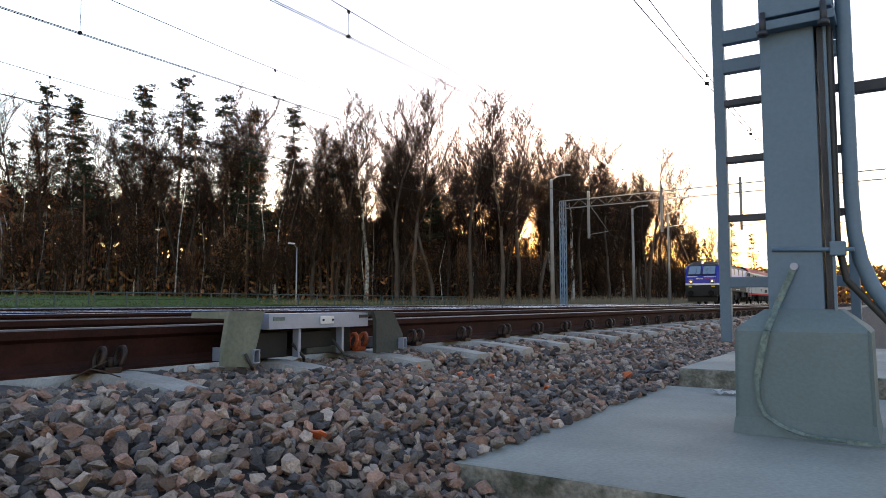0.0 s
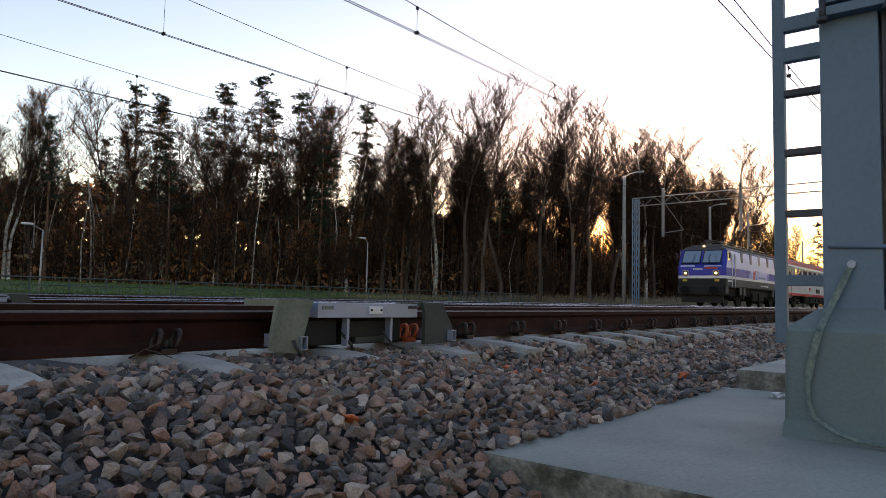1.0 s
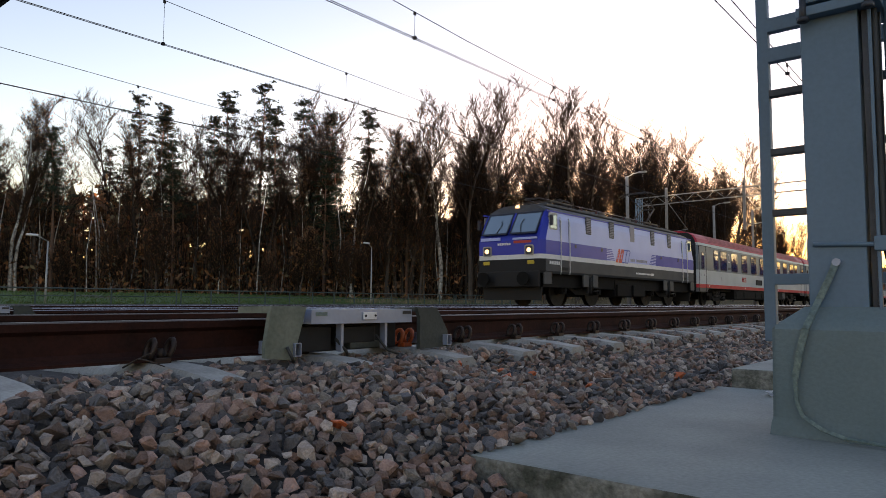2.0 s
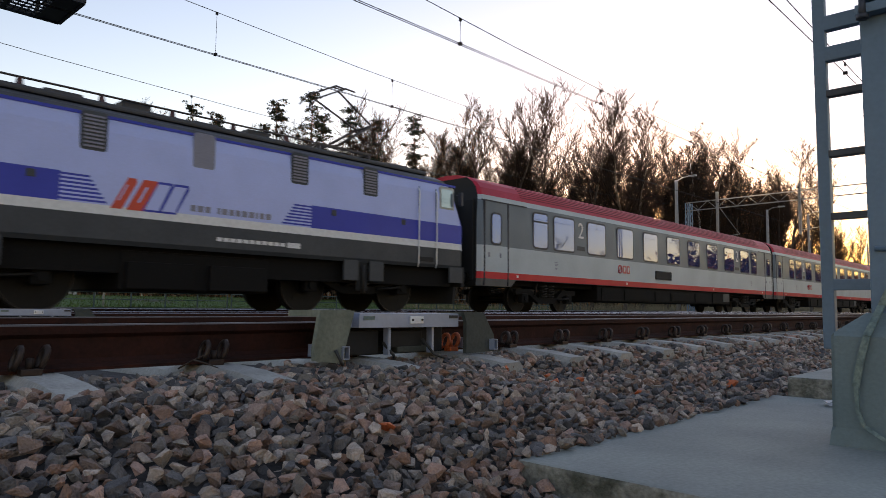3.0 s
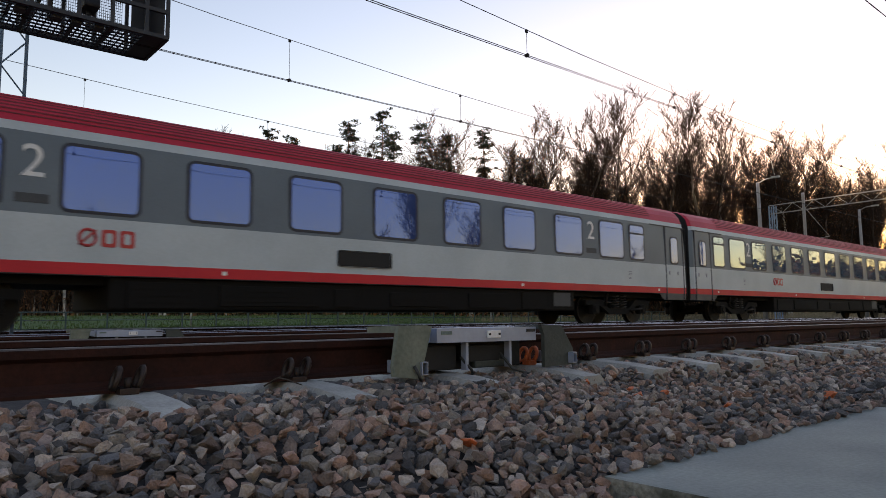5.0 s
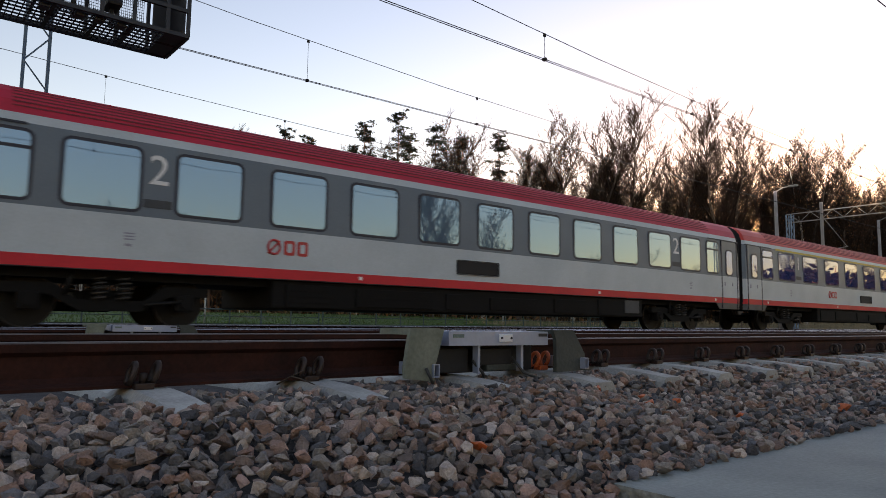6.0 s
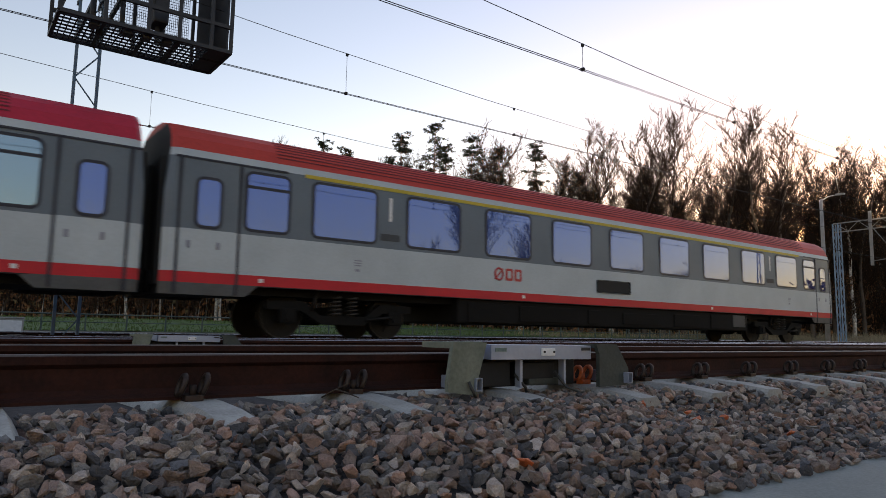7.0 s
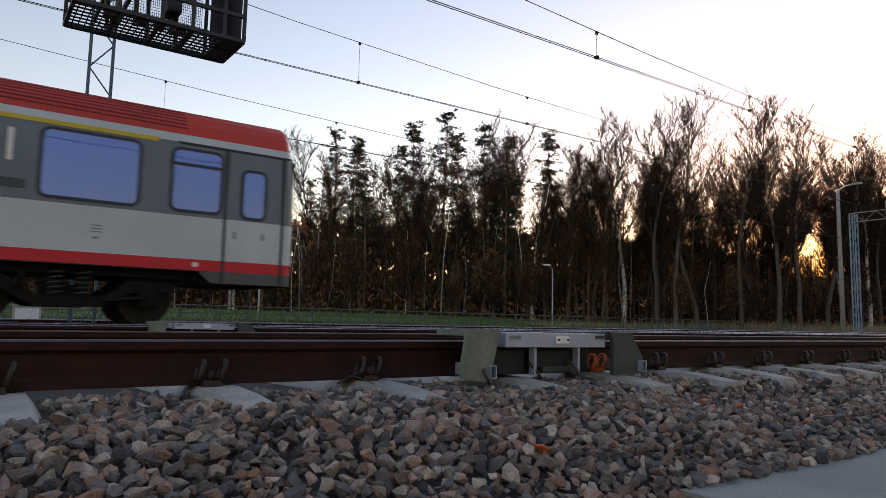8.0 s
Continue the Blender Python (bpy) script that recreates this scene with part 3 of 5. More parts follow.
solid("paint_mark", pb, m_orange, "splash of orange marking paint on a sleeper end", "paint mark", at=pose(2.99, 2.26, -0.203, 7, 0, 0))

# ---- overhead line ----
def wire_run(cy, contact, carrier, drop, label, amp=1.5, x0=-120, x1=260, span=60, phase=52, double=True):
    t = thing("overhead_wire", pose(0, 0, 0), label, "overhead wire", "overhead wires")

    def sag(x):
        u = ((x - phase) % span) / span
        return -amp * 4 * u * (1 - u)
    xs = [x0 + 6.0 * i for i in range(int((x1 - x0) / 6) + 1)]
    bm = B()
    tube(bm, [(x, cy, carrier + sag(x)) for x in xs], 0.0085, 5)
    part("carrier_wire", bm, m_wire, t)
    for dy in ((-0.03, 0.03) if double else (0,)):
        bm = B()
        tube(bm, [(x, cy + dy, contact) for x in xs], 0.0085, 5)
        part("contact_wire", bm, m_wire, t)
    x = drop - 5.6 * int((drop - x0) / 5.6)
    while x < x1:
        bm = B()
        top = carrier + sag(x)
        tube(bm, [(x, cy, top), (x, cy, contact)], 0.005, 4)
        box(bm, x - 0.03, x + 0.03, cy - 0.015, cy + 0.015, top - 0.05, top + 0.02)
        box(bm, x - 0.03, x + 0.03, cy - 0.04, cy + 0.04, contact - 0.02, contact + 0.04)
        part("dropper", bm, m_wire, t)
        x += 5.6


wire_run(14.61, 5.92, 8.1, 7.7, "copper contact and carrier wires over the middle track")
wire_run(9.17, 5.5, 7.4, 10.26, "copper contact and carrier wires hung with droppers", 1.6)
wire_run(20.8, 5.93, 7.72, 4.56, "thin overhead wires on droppers over a parallel track", 1.1)
wire_run(3.45, 5.05, 6.7, 16.0, "single contact wire with its carrier on droppers", double=False)


def lattice(bm, x, y, z0, z1, w, step, r=0.03, axis="x"):
    d = Vector((w, 0, 0)) if axis == "x" else Vector((0, w, 0))
    a = Vector((x, y, z0))
    up = Vector((0, 0, z1 - z0))
    for s in (-0.5, 0.5):
        tube(bm, [a + d * s, a + d * s + up], r, 4)
    n = int((z1 - z0) / step)
    for i in range(n):
        s = 0.5 if i % 2 else -0.5
        tube(bm, [a + d * s + up * (i / n), a - d * s + up * ((i + 1) / n)], r * 0.45, 4)


portal = thing("catenary_portal", pose(53.0, 22.9, -0.4), "blue lattice portal carrying the overhead wires across the tracks", "catenary portal")
bm = B()
lattice(bm, 0, 0, 0, 8.9, 0.45, 0.6, 0.05)
lattice(bm, 0, 0.35, 0, 8.9, 0.45, 0.6, 0.05)
part("mast", bm, m_bluelat, portal, "pale blue lattice mast")
bm = B()
lattice(bm, 0, -25.5, 0, 9.2, 0.45, 0.6, 0.05)
part("mast", bm, m_bluelat, portal)
bm = B()
for z in (8.3, 8.95):
    tube(bm, [(0, 0.4, z), (0, -25.7, z + 0.3)], 0.05, 4)
for i in range(34):
    y = 0.2 - 0.76 * i
    tube(bm, [(0, y, 8.3 + 0.01 * i if i % 2 else 8.95 + 0.01 * i), (0, y - 0.76, 8.95 + 0.01 * i if i % 2 else 8.3 + 0.01 * i)], 0.022, 4)
part("beam", bm, m_pole, portal, "grey lattice cross beam")
for y, h in ((-2.1, 3.2), (-8.0, 3.0), (-13.7, 3.2), (-19.4, 3.4)):
    bm = B()
    box(bm, -0.08, 0.08, y - 0.09, y + 0.09, 8.9 - h, 9.6, 0.01)
    tube(bm, [(0, y, 8.9 - h + 0.3), (0.1, y - 1.6, 8.9 - h + 0.5)], 0.03, 5)
    tube(bm, [(0, y, 8.6), (0.1, y - 1.6, 8.9 - h + 0.5)], 0.02, 5)
    part("drop_arm", bm, m_pole, portal)
for x, y, h, lean in ((50.0, 22.7, 10.4, 0.3), (69.8, 22.6, 10.3, 0.0), (82.4, 22.4, 11.2, 0.1), (110.0, 22.5, 10.0, 0)):
    p = thing("line_pole", pose(x, y, -0.5, 0, -lean, 0), "slender grey concrete pole with a small lamp arm", "pole", "line poles")
    bm = B()
    tube(bm, [(0, 0, 0), (0, 0, h)], [0.17, 0.11], 10)
    part("shaft", bm, m_pole, p)
    bm = B()
    tube(bm, [(0, 0, h - 0.1), (0, -0.5, h + 0.15), (0, -1.1, h + 0.2)], 0.03, 6)
    box(bm, -0.12, 0.12, -1.6, -1.0, h + 0.14, h + 0.26, 0.03)
    part("lamp_arm", bm, m_lampgrey, p)

# ---- signal gantry with inspection cage ----
sig = thing("signal_bracket", pose(0, 0, 0), "dark steel inspection cage on a lattice bracket mast above the tracks", "signal bracket")
bm = B()
lattice(bm, 2.5, 18.5, -0.4, 9.5, 0.52, 0.62, 0.05)
part("mast", bm, m_mast, sig, "slim lattice mast")
X0, X1, Y0, Y1, Z0, Z1 = 1.37, 4.62, 14.1, 15.55, 6.0, 8.4
bm = B()
for y in (Y0, Y1):
    for z in (Z0, Z0 + 0.55, Z1):
        box(bm, X0, X1, y - 0.035, y + 0.035, z - 0.04, z + 0.04)
    for x in (X0, 2.15, 2.95, 3.55, 4.2, X1):
        box(bm, x - 0.035, x + 0.035, y - 0.03, y + 0.03, Z0, Z1)
for x in (X0, 2.15, 2.95, 3.55, 4.2, X1):
    box(bm, x - 0.035, x + 0.035, Y0, Y1, Z0 - 0.04, Z0 + 0.04)
tube(bm, [(X0, Y1, Z0), (2.0, Y1, Z1)], 0.035, 4)
tube(bm, [(X0, Y0, Z0), (2.0, Y0, Z1)], 0.035, 4)
part("cage_frame", bm, m_cage, sig)
bm = B()
for i in range(26):
    x = X0 + (4.2 - X0) * i / 25
    box(bm, x - 0.008, x + 0.008, Y0, Y1, Z0 + 0.0, Z0 + 0.03)
for i in range(9):
    y = Y0 + (Y1 - Y0) * i / 8
    box(bm, X0, 4.2, y - 0.015, y + 0.015, Z0 - 0.01, Z0 + 0.02)
part("floor_grating", bm, m_cage, sig, "open steel floor grating")
for xa, xb in ((2.25, 2.9), (3.0, 3.5), (3.6, 4.1)):
    bm = B()
    for i in range(13):
        x = xa + (xb - xa) * i / 12
        box(bm, x - 0.004, x + 0.004, Y1 - 0.008, Y1, Z0 + 0.05, Z1)
    for i in range(36):
        z = Z0 + 0.1 + (Z1 - Z0 - 0.1) * i / 36
        box(bm, xa, xb, Y1 - 0.004, Y1 + 0.004, z - 0.004, z + 0.004)
    part("mesh_panel", bm, m_cage, sig, "fine wire mesh panel")
bm = B()
box(bm, 4.2, X1, Y0, Y1, Z0 - 0.02, Z0 + 0.02)
box(bm, 4.22, X1 - 0.02, Y1 - 0.3, Y1 - 0.26, Z0, Z1)
box(bm, X1 - 0.02, X1 + 0.02, Y0 + 0.25, Y1 - 0.2, Z0 + 0.1, Z1)
part("closed_panel", bm, m_cage, sig, "solid dark end panel")
for x, w, z in ((2.55, 0.55, 6.9), (2.0, 0.3, 6.75), (3.25, 0.3, 6.4)):
    bm = B()
    box(bm, x - w / 2, x + w / 2, Y0 + 0.3, Y0 + 0.85, z, z + 1.1, 0.05)
    tube(bm, [(x, Y0 + 0.58, Z0), (x, Y0 + 0.58, z + 0.1)], 0.05, 6)
    part("signal_box", bm, m_cage, sig)
for x in (2.0, 2.6, 2.95, 3.35):
    bm = B()
    box(bm, x - 0.09, x + 0.09, Y0 + 0.1, Y0 + 0.35, Z0 - 0.10, Z0 + 0.02, 0.02)
    part("bracket_foot", bm, m_cage, sig)
bm = B()
for z in (7.4, 8.3):
    for x in (2.26, 2.74):
        box(bm, x - 0.04, x + 0.04, Y1, 19.0, z - 0.05, z + 0.05)
part("bracket_arm", bm, m_cage, sig)

# ---- railing, lamps and cabinets beyond the tracks ----
FY = 40.0
post_bm = B()
box(post_bm, -0.04, 0.04, -0.03, 0.03, 0, 1.05, 0.006)
post_me = mesh_of("post", post_bm, m_fence)
for x0, x1, tag in ((-58, 22.4, "green-grey tubular pedestrian railing beside the path"), (22.7, 50.0, "green-grey tubular railing with two rails"), (50.3, 65.3, "low railing section with narrow bars")):
    f = thing("railing", pose(x0, FY, -0.33), tag, "railing", "railings")
    for z in (1.03, 0.62, 0.16):
        bm = B()
        tube(bm, [(0, 0, z), (x1 - x0, 0, z)], 0.04 if z > 1 else 0.026, 6)
        part("rail_bar", bm, m_fence, f)
    k = int((x1 - x0) / (2.0 if x1 < 60 else 1.5))
    for i in range(k + 1):
        q = part("post", post_me, None, f)
        q.location = ((x1 - x0) * i / k, 0, 0)
    if x1 > 60:
        bm = B()
        box(bm, -0.01, 0.01, -0.01, 0.01, 0.16, 0.62)
        bar_me = mesh_of("infill_bar", bm, m_fence)
        for i in range(60):
            q = part("infill_bar", bar_me, None, f)
            q.location = ((x1 - x0) * (i + 0.5) / 60, 0, 0)
for x, y, h, tag in ((41.2, 42.0, 5.0, "grey street lamp with a short arm beyond the railing"), (15.6, 42.0, 3.7, "small grey street lamp beside the path")):
    l = thing("street_lamp", pose(x, y, -0.3), tag, "street lamp", "street lamps")
    bm = B()
    tube(bm, [(0, 0, 0), (0, 0, 1.0), (0, 0, h)], [0.07, 0.06, 0.04], 8)
    part("column", bm, m_lampgrey, l)
    bm = B()
    tube(bm, [(0, 0, h - 0.03), (-0.5, -0.2, h + 0.17), (-0.75, -0.3, h + 0.24)], 0.03, 6)
    part("arm", bm, m_lampgrey, l)
    bm = B()
    box(bm, -1.25, -0.65, -0.45, -0.2, h + 0.2, h + 0.32, 0.05)
    part("lamp_head", bm, m_white, l, "flat pale lamp head")
for x, y, w, h in ((2.2, 30, 0.9, 0.75), (0.9, 30.5, 0.6, 0.65)):
    c = thing("relay_cabinet", pose(x, y, -0.42), "pale grey trackside relay cabinet on a low base", "cabinet", "relay cabinets")
    bm = B()
    box(bm, -w / 2, w / 2, -0.2, 0.2, 0.1, h, 0.02)
    box(bm, -w / 2 - 0.03, w / 2 + 0.03, -0.23, 0.23, h, h + 0.05, 0.01)
    part("body", bm, m_lampgrey, c)
    bm = B()
    box(bm, -w / 2 + 0.06, w / 2 - 0.06, -0.215, -0.2, 0.16, h - 0.08, 0.005)
    part("door", bm, m_white, c)
    bm = B()
    box(bm, -w / 2 + 0.02, w / 2 - 0.02, -0.18, 0.18, -0.1, 0.1)
    part("base", bm, m_pole, c)


# ---- train ----
TRACK_Z, TRACK_TURN = -0.08, 0.573


def on_track(x):
    """A pose on the middle track, which runs a little askew to the others."""
    return pose(x, 14.08 + x * math.tan(radians(TRACK_TURN)), TRACK_Z, 0, 0, TRACK_TURN)


def wheelset(parent, x, r, name="wheelset"):
    bm = B()
    for s in (-1, 1):
        y0 = s * 0.7
        tube(bm, [(0, y0 - s * 0.0, 0), (0, y0 + s * 0.12, 0)], r, 28)
        tube(bm, [(0, y0 - s * 0.03, 0), (0, y0, 0)], r + 0.03, 28)
        tube(bm, [(0, y0 + s * 0.118, 0), (0, y0 + s * 0.17, 0)], r * 0.32, 14)
        for k in range(5):
            a = k * 2 * math.pi / 5
            tube(bm, [(r * 0.6 * math.cos(a), y0 + s * 0.118, r * 0.6 * math.sin(a)), (r * 0.6 * math.cos(a), y0 + s * 0.127, r * 0.6 * math.sin(a))], r * 0.1, 8)
    tube(bm, [(0, -0.7, 0), (0, 0.7, 0)], 0.09, 10)
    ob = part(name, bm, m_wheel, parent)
    ob.location = (x, 0, r)
    for s in (-1, 1):
        bm = B()
        ring = [(r * 0.985 * math.cos(k * math.pi / 16), s * 0.822, r * 0.985 * math.sin(k * math.pi / 16)) for k in range(33)]
        tube(bm, ring, 0.014, 5, False)
        part("rim", bm, m_tyre, ob, "bright worn wheel rim")
    return ob


def bogie(parent, xa, xb, r, wide=1.02):
    """Side frames, axle boxes and coil springs between two axles."""
    bm = B()
    xm = (xa + xb) / 2
    for s in (-1, 1):
        y0, y1 = sorted((s * wide, s * (wide + 0.13)))
        extrude(bm, [(xa - 0.45, r + 0.28), (xa + 0.35, r + 0.3), (xm - 0.55, r + 0.02), (xm + 0.55, r + 0.02), (xb - 0.35, r + 0.3), (xb + 0.45, r + 0.28), (xb + 0.45, r + 0.12), (xb - 0.30, r + 0.1), (xm + 0.5, r - 0.17), (xm - 0.5, r - 0.17), (xa + 0.30, r + 0.1), (xa - 0.45, r + 0.12)], y0, y1, "y")
    box(bm, xm - 0.3, xm + 0.3, -wide, wide, r - 0.05, r + 0.2)
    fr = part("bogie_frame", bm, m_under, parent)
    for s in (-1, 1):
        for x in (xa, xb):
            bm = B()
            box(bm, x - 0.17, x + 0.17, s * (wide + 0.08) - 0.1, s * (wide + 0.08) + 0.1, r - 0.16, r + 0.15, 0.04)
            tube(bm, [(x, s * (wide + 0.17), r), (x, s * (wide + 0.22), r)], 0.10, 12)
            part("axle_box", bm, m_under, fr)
        for dx in (-0.2, 0.2):
            bm = B()
            pts = [(xm + dx + 0.11 * math.cos(a), s * (wide + 0.12) + 0.11 * math.sin(a), r + 0.0 + 0.42 * a / (2 * math.pi * 5)) for a in [k * math.pi / 5 for k in range(51)]]
            tube(bm, pts, 0.024, 5)
            part("coil_spring", bm, m_tyre, fr)
        bm = B()
        tube(bm, [(xm - 0.75, s * (wide + 0.16), r + 0.1), (xm - 0.65, s * (wide + 0.16), r + 0.55)], 0.04, 8)
        part("damper", bm, m_wheel, fr)
        bm = B()
        tube(bm, [(xm + 0.55, s * (wide + 0.18), r - 0.05), (xb - 0.1, s * (wide + 0.2), r + 0.02)], 0.035, 8)
        part("damper", bm, m_wheel, fr)
    return fr


def shell(bm, profile, stations, bands):
    """A body lofted through stations (x at foot, x at eave, scale of width); bands give the material of each strip of the profile."""
    rings = []
    for st in stations:
        xlow, xhigh, w = st
        row = []
        for y, z in profile:
            k = smooth(2.7, 4.0, z)
            row.append(bm.verts.new((xlow + (xhigh - xlow) * k, y * w, z)))
        rings.append(row)
    n = len(profile)
    for i, (q0, q1) in enumerate(zip(rings, rings[1:])):
        for k in range(n - 1):
            f = bm.faces.new((q0[k], q1[k], q1[k + 1], q0[k + 1]))
            f.material_index = bands(i, k)
    for q, e in ((rings[0], 0), (rings[-1], 1)):
        half = n // 2
        for k in range(half):
            a, b, c, d = q[k], q[k + 1], q[n - 2 - k], q[n - 1 - k]
            if b is c:
                f = bm.faces.new((a, b, d))
            else:
                f = bm.faces.new((a, b, c, d))
            f.material_index = bands(-1 - e, k)
    bmesh.ops.recalc_face_normals(bm, faces=bm.faces)


def mirrored(half):
    """A full cross-section from its near half, given from the foot to the ridge."""
    return [(-y, z) for y, z in half] + [(y, z) for y, z in reversed(half[:-1])]


def rounded(x0, x1, z0, z1, r, n=4):
    pts = []
    for cx, cz, a0 in ((x1 - r, z1 - r, 0), (x0 + r, z1 - r, 90), (x0 + r, z0 + r, 180), (x1 - r, z0 + r, 270)):
        pts += [(cx + r * math.cos(radians(a0 + 90 * k / n)), cz + r * math.sin(radians(a0 + 90 * k / n))) for k in range(n + 1)]
    return pts


window_cache = {}


def coach_window(parent, x0, x1, z0, z1, y, s, vent=False, glass_m=None):
    """A rubber-framed pane, seated in the side; s: which side."""
    w, h = x1 - x0, z1 - z0
    key = (round(w, 2), round(h, 2), vent, s, glass_m)
    if key not in window_cache:
        bm = B()
        extrude(bm, rounded(-w / 2 - 0.02, w / 2 + 0.02, -0.02, h + 0.02, 0.15), min(0, s * 0.012), max(0, s * 0.012), "y")
        fr = mesh_of("window", bm, m_seal)
        bm = B()
        extrude(bm, rounded(-w / 2 + 0.04, w / 2 - 0.04, 0.04, h - 0.04, 0.10), min(s * 0.012, s * 0.016), max(s * 0.012, s * 0.016), "y")
        pn = mesh_of("pane", bm, glass_m or m_glass)
        bar = None
        if vent:
            bm = B()
            box(bm, -w / 2 + 0.04, w / 2 - 0.04, min(s * 0.014, s * 0.022), max(s * 0.014, s * 0.022), h * 0.72, h * 0.77)
            bar = mesh_of("vent_bar", bm, m_seal)
        window_cache[key] = (fr, pn, bar)
    fr, pn, bar = window_cache[key]
    ob = part("window", fr, None, parent)
    ob.location = ((x0 + x1) / 2, y, z0)
    part("pane", pn, None, ob, "coated glass reflecting the sky")
    if bar:
        part("vent_bar", bar, None, ob)
    return ob


COACH_HALF = [(1.385, 0.82), (1.405, 1.05), (1.412, 1.26), (1.412, 2.08), (1.405, 2.8), (1.385, 3.50), (1.36, 3.66), (1.28, 3.90), (1.13, 4.09), (0.9, 4.24), (0.5, 4.35), (0.0, 4.39)]
SECOND = ((2.86, 3.70, 1),) + tuple((4.032 + 2.132 * k, 5.312 + 2.132 * k, 0) for k in range(9)) + ((22.70, 23.54, 1),)
SALOON = ((1.78, 2.62, 1),) + tuple((3.05 + 1.901 * k, 4.34 + 1.901 * k, 0) for k in range(11)) + ((23.78, 24.62, 1),)
FIRST = ((1.66, 2.58, 1),) + tuple((3.086 + 2.336 * k, 4.626 + 2.336 * k, 0) for k in range(9)) + ((23.84, 24.76, 1),)


def passenger_coach(first, label, layout, digits, grille, mark, pane_glass=None):
    c = thing("passenger_coach", on_track(0), label, "railway coach", "coaches of the train")
    L0, L1 = 0.17, 26.23
    prof = mirrored(COACH_HALF)
    n = len(prof)

    def bands(i, k):
        k = min(k, n - 2 - k)
        if i < 0:
            return 3 if k > 8 else 5
        return {0: 4, 1: 2, 2: 0, 3: 1, 4: 1, 5: 0}.get(k, 3)
    bm = B()
    xs = [0.30] + [L0 + 0.35 + (L1 - L0 - 0.7) * i / 12 for i in range(13)] + [L1 - 0.13]
    xs = sorted(xs + [1.75, 1.98, 24.42, 24.65])
    st = [(L0, L0 + 0.10, 0.93), (L0 + 0.12, L0 + 0.2, 0.995)] + [(x, x, 1.0) for x in xs[1:-1]] + [(L1 - 0.12, L1 - 0.2, 0.995), (L1, L1 - 0.10, 0.93)]
    shell(bm, prof, st, bands)
    low = [v for v in bm.verts if v.co.z < 0.9 and 1.9 < v.co.x < 24.5]
    for v in low:
        v.co.z = 1.03
    body = part("body", bm, (m_silver, m_band, m_red, m_redroof2 if first else m_redroof, m_skirt, m_black), c, "silver-grey body shell with a dark window band, red stripe and red roof")
    # darker red strips paint the shade in the grooves of the ribbed roof
    for z, y in ((3.80, 1.313), (3.88, 1.287), (3.955, 1.237), (4.03, 1.177), (4.10, 1.115), (4.175, 1.0)):
        for s in (-1, 1):
            bm = B()
            box(bm, 2.3, 24.1, s * y - 0.012, s * y + 0.012, z - 0.014, z + 0.012)
            part("roof_rib", bm, m_groove, body)
    for s in (-1, 1):
        # doors, their gaps and windows at both ends
        for x0 in (0.42, 26.4 - 1.56):
            for gx in (x0, x0 + 1.14):
                bm = B()
                box(bm, gx - 0.025, gx + 0.025, s * 1.40 - 0.02, s * 1.40 + 0.02, 0.84, 3.48)
                part("door_gap", bm, m_seal, body)
            bm = B()
            box(bm, x0 + 0.05, x0 + 1.09, s * 1.40 - 0.012, s * 1.40 + 0.02 * 1, 2.10, 3.44, 0.004)
            d = part("door", bm, m_band, c, "plug door with a narrow window")
            bm = B()
            box(bm, x0 + 0.05, x0 + 1.09, s * 1.41 - 0.008, s * 1.41 + 0.014, 1.27, 2.09, 0.004)
            part("door_leaf", bm, m_silver, d)
            coach_window(c, x0 + 0.30, x0 + 0.78, 2.13, 3.12, s * 1.419, s)
            bm = B()
            box(bm, x0 - 0.1 if x0 < 3 else x0 - 0.9, x0 + 2.1 if x0 < 3 else x0 + 1.3, s * 1.385 - 0.02, s * 1.385 + 0.02, 3.47, 3.51)
            part("rain_gutter", bm, m_seal, body)
            for hx in (x0 + 0.2, x0 + 0.75):
                bm = B()
                box(bm, hx - 0.03, hx + 0.03, s * 1.418 - 0.015, s * 1.418 + 0.015, 1.72, 1.86, 0.006)
                part("door_button", bm, m_dim, d)
        for x0, x1, vent in layout:
            coach_window(c, x0, x1, 2.16, 3.38, s * 1.405, s, bool(vent), pane_glass)
        if first:
            bm = B()
            box(bm, 2.9, 23.6, s * 1.392 - 0.006, s * 1.392 + 0.006, 3.44, 3.52)
            part("class_line", bm, m_yellow, body, "yellow first class line")
        digit = letter_mesh("1" if first else "2", 0.78, m_letter)
        for x in digits:
            ob = part("class_digit", digit, None, body, "large pale class digit")
            ob.matrix_local = pose(x, s * 1.411, 2.72, 90, 0, 0 if s < 0 else 180)
            bm = B()
            box(bm, x - 0.25, x + 0.25, s * 1.413 - 0.004, s * 1.413 + 0.004, 2.26, 2.42)
            part("info_plate", bm, m_lgrey, body, "small plate with unreadable marks")
        # the operator's mark as plain red shapes
        bm = B()
        ring = [(mark + 0.13 * math.cos(a), s * 1.416, 1.72 + 0.15 * math.sin(a)) for a in [k * math.pi / 10 for k in range(21)]]
        tube(bm, ring, 0.028, 5)
        part("operator_mark", bm, m_logo_red, body, "red ring of the operator mark")
        bm = B()
        tube(bm, [(mark - 0.13, s * 1.418, 1.58), (mark + 0.13, s * 1.418, 1.86)], 0.02, 5)
        part("operator_mark", bm, m_logo_red, body, "slanted stroke of the operator mark")
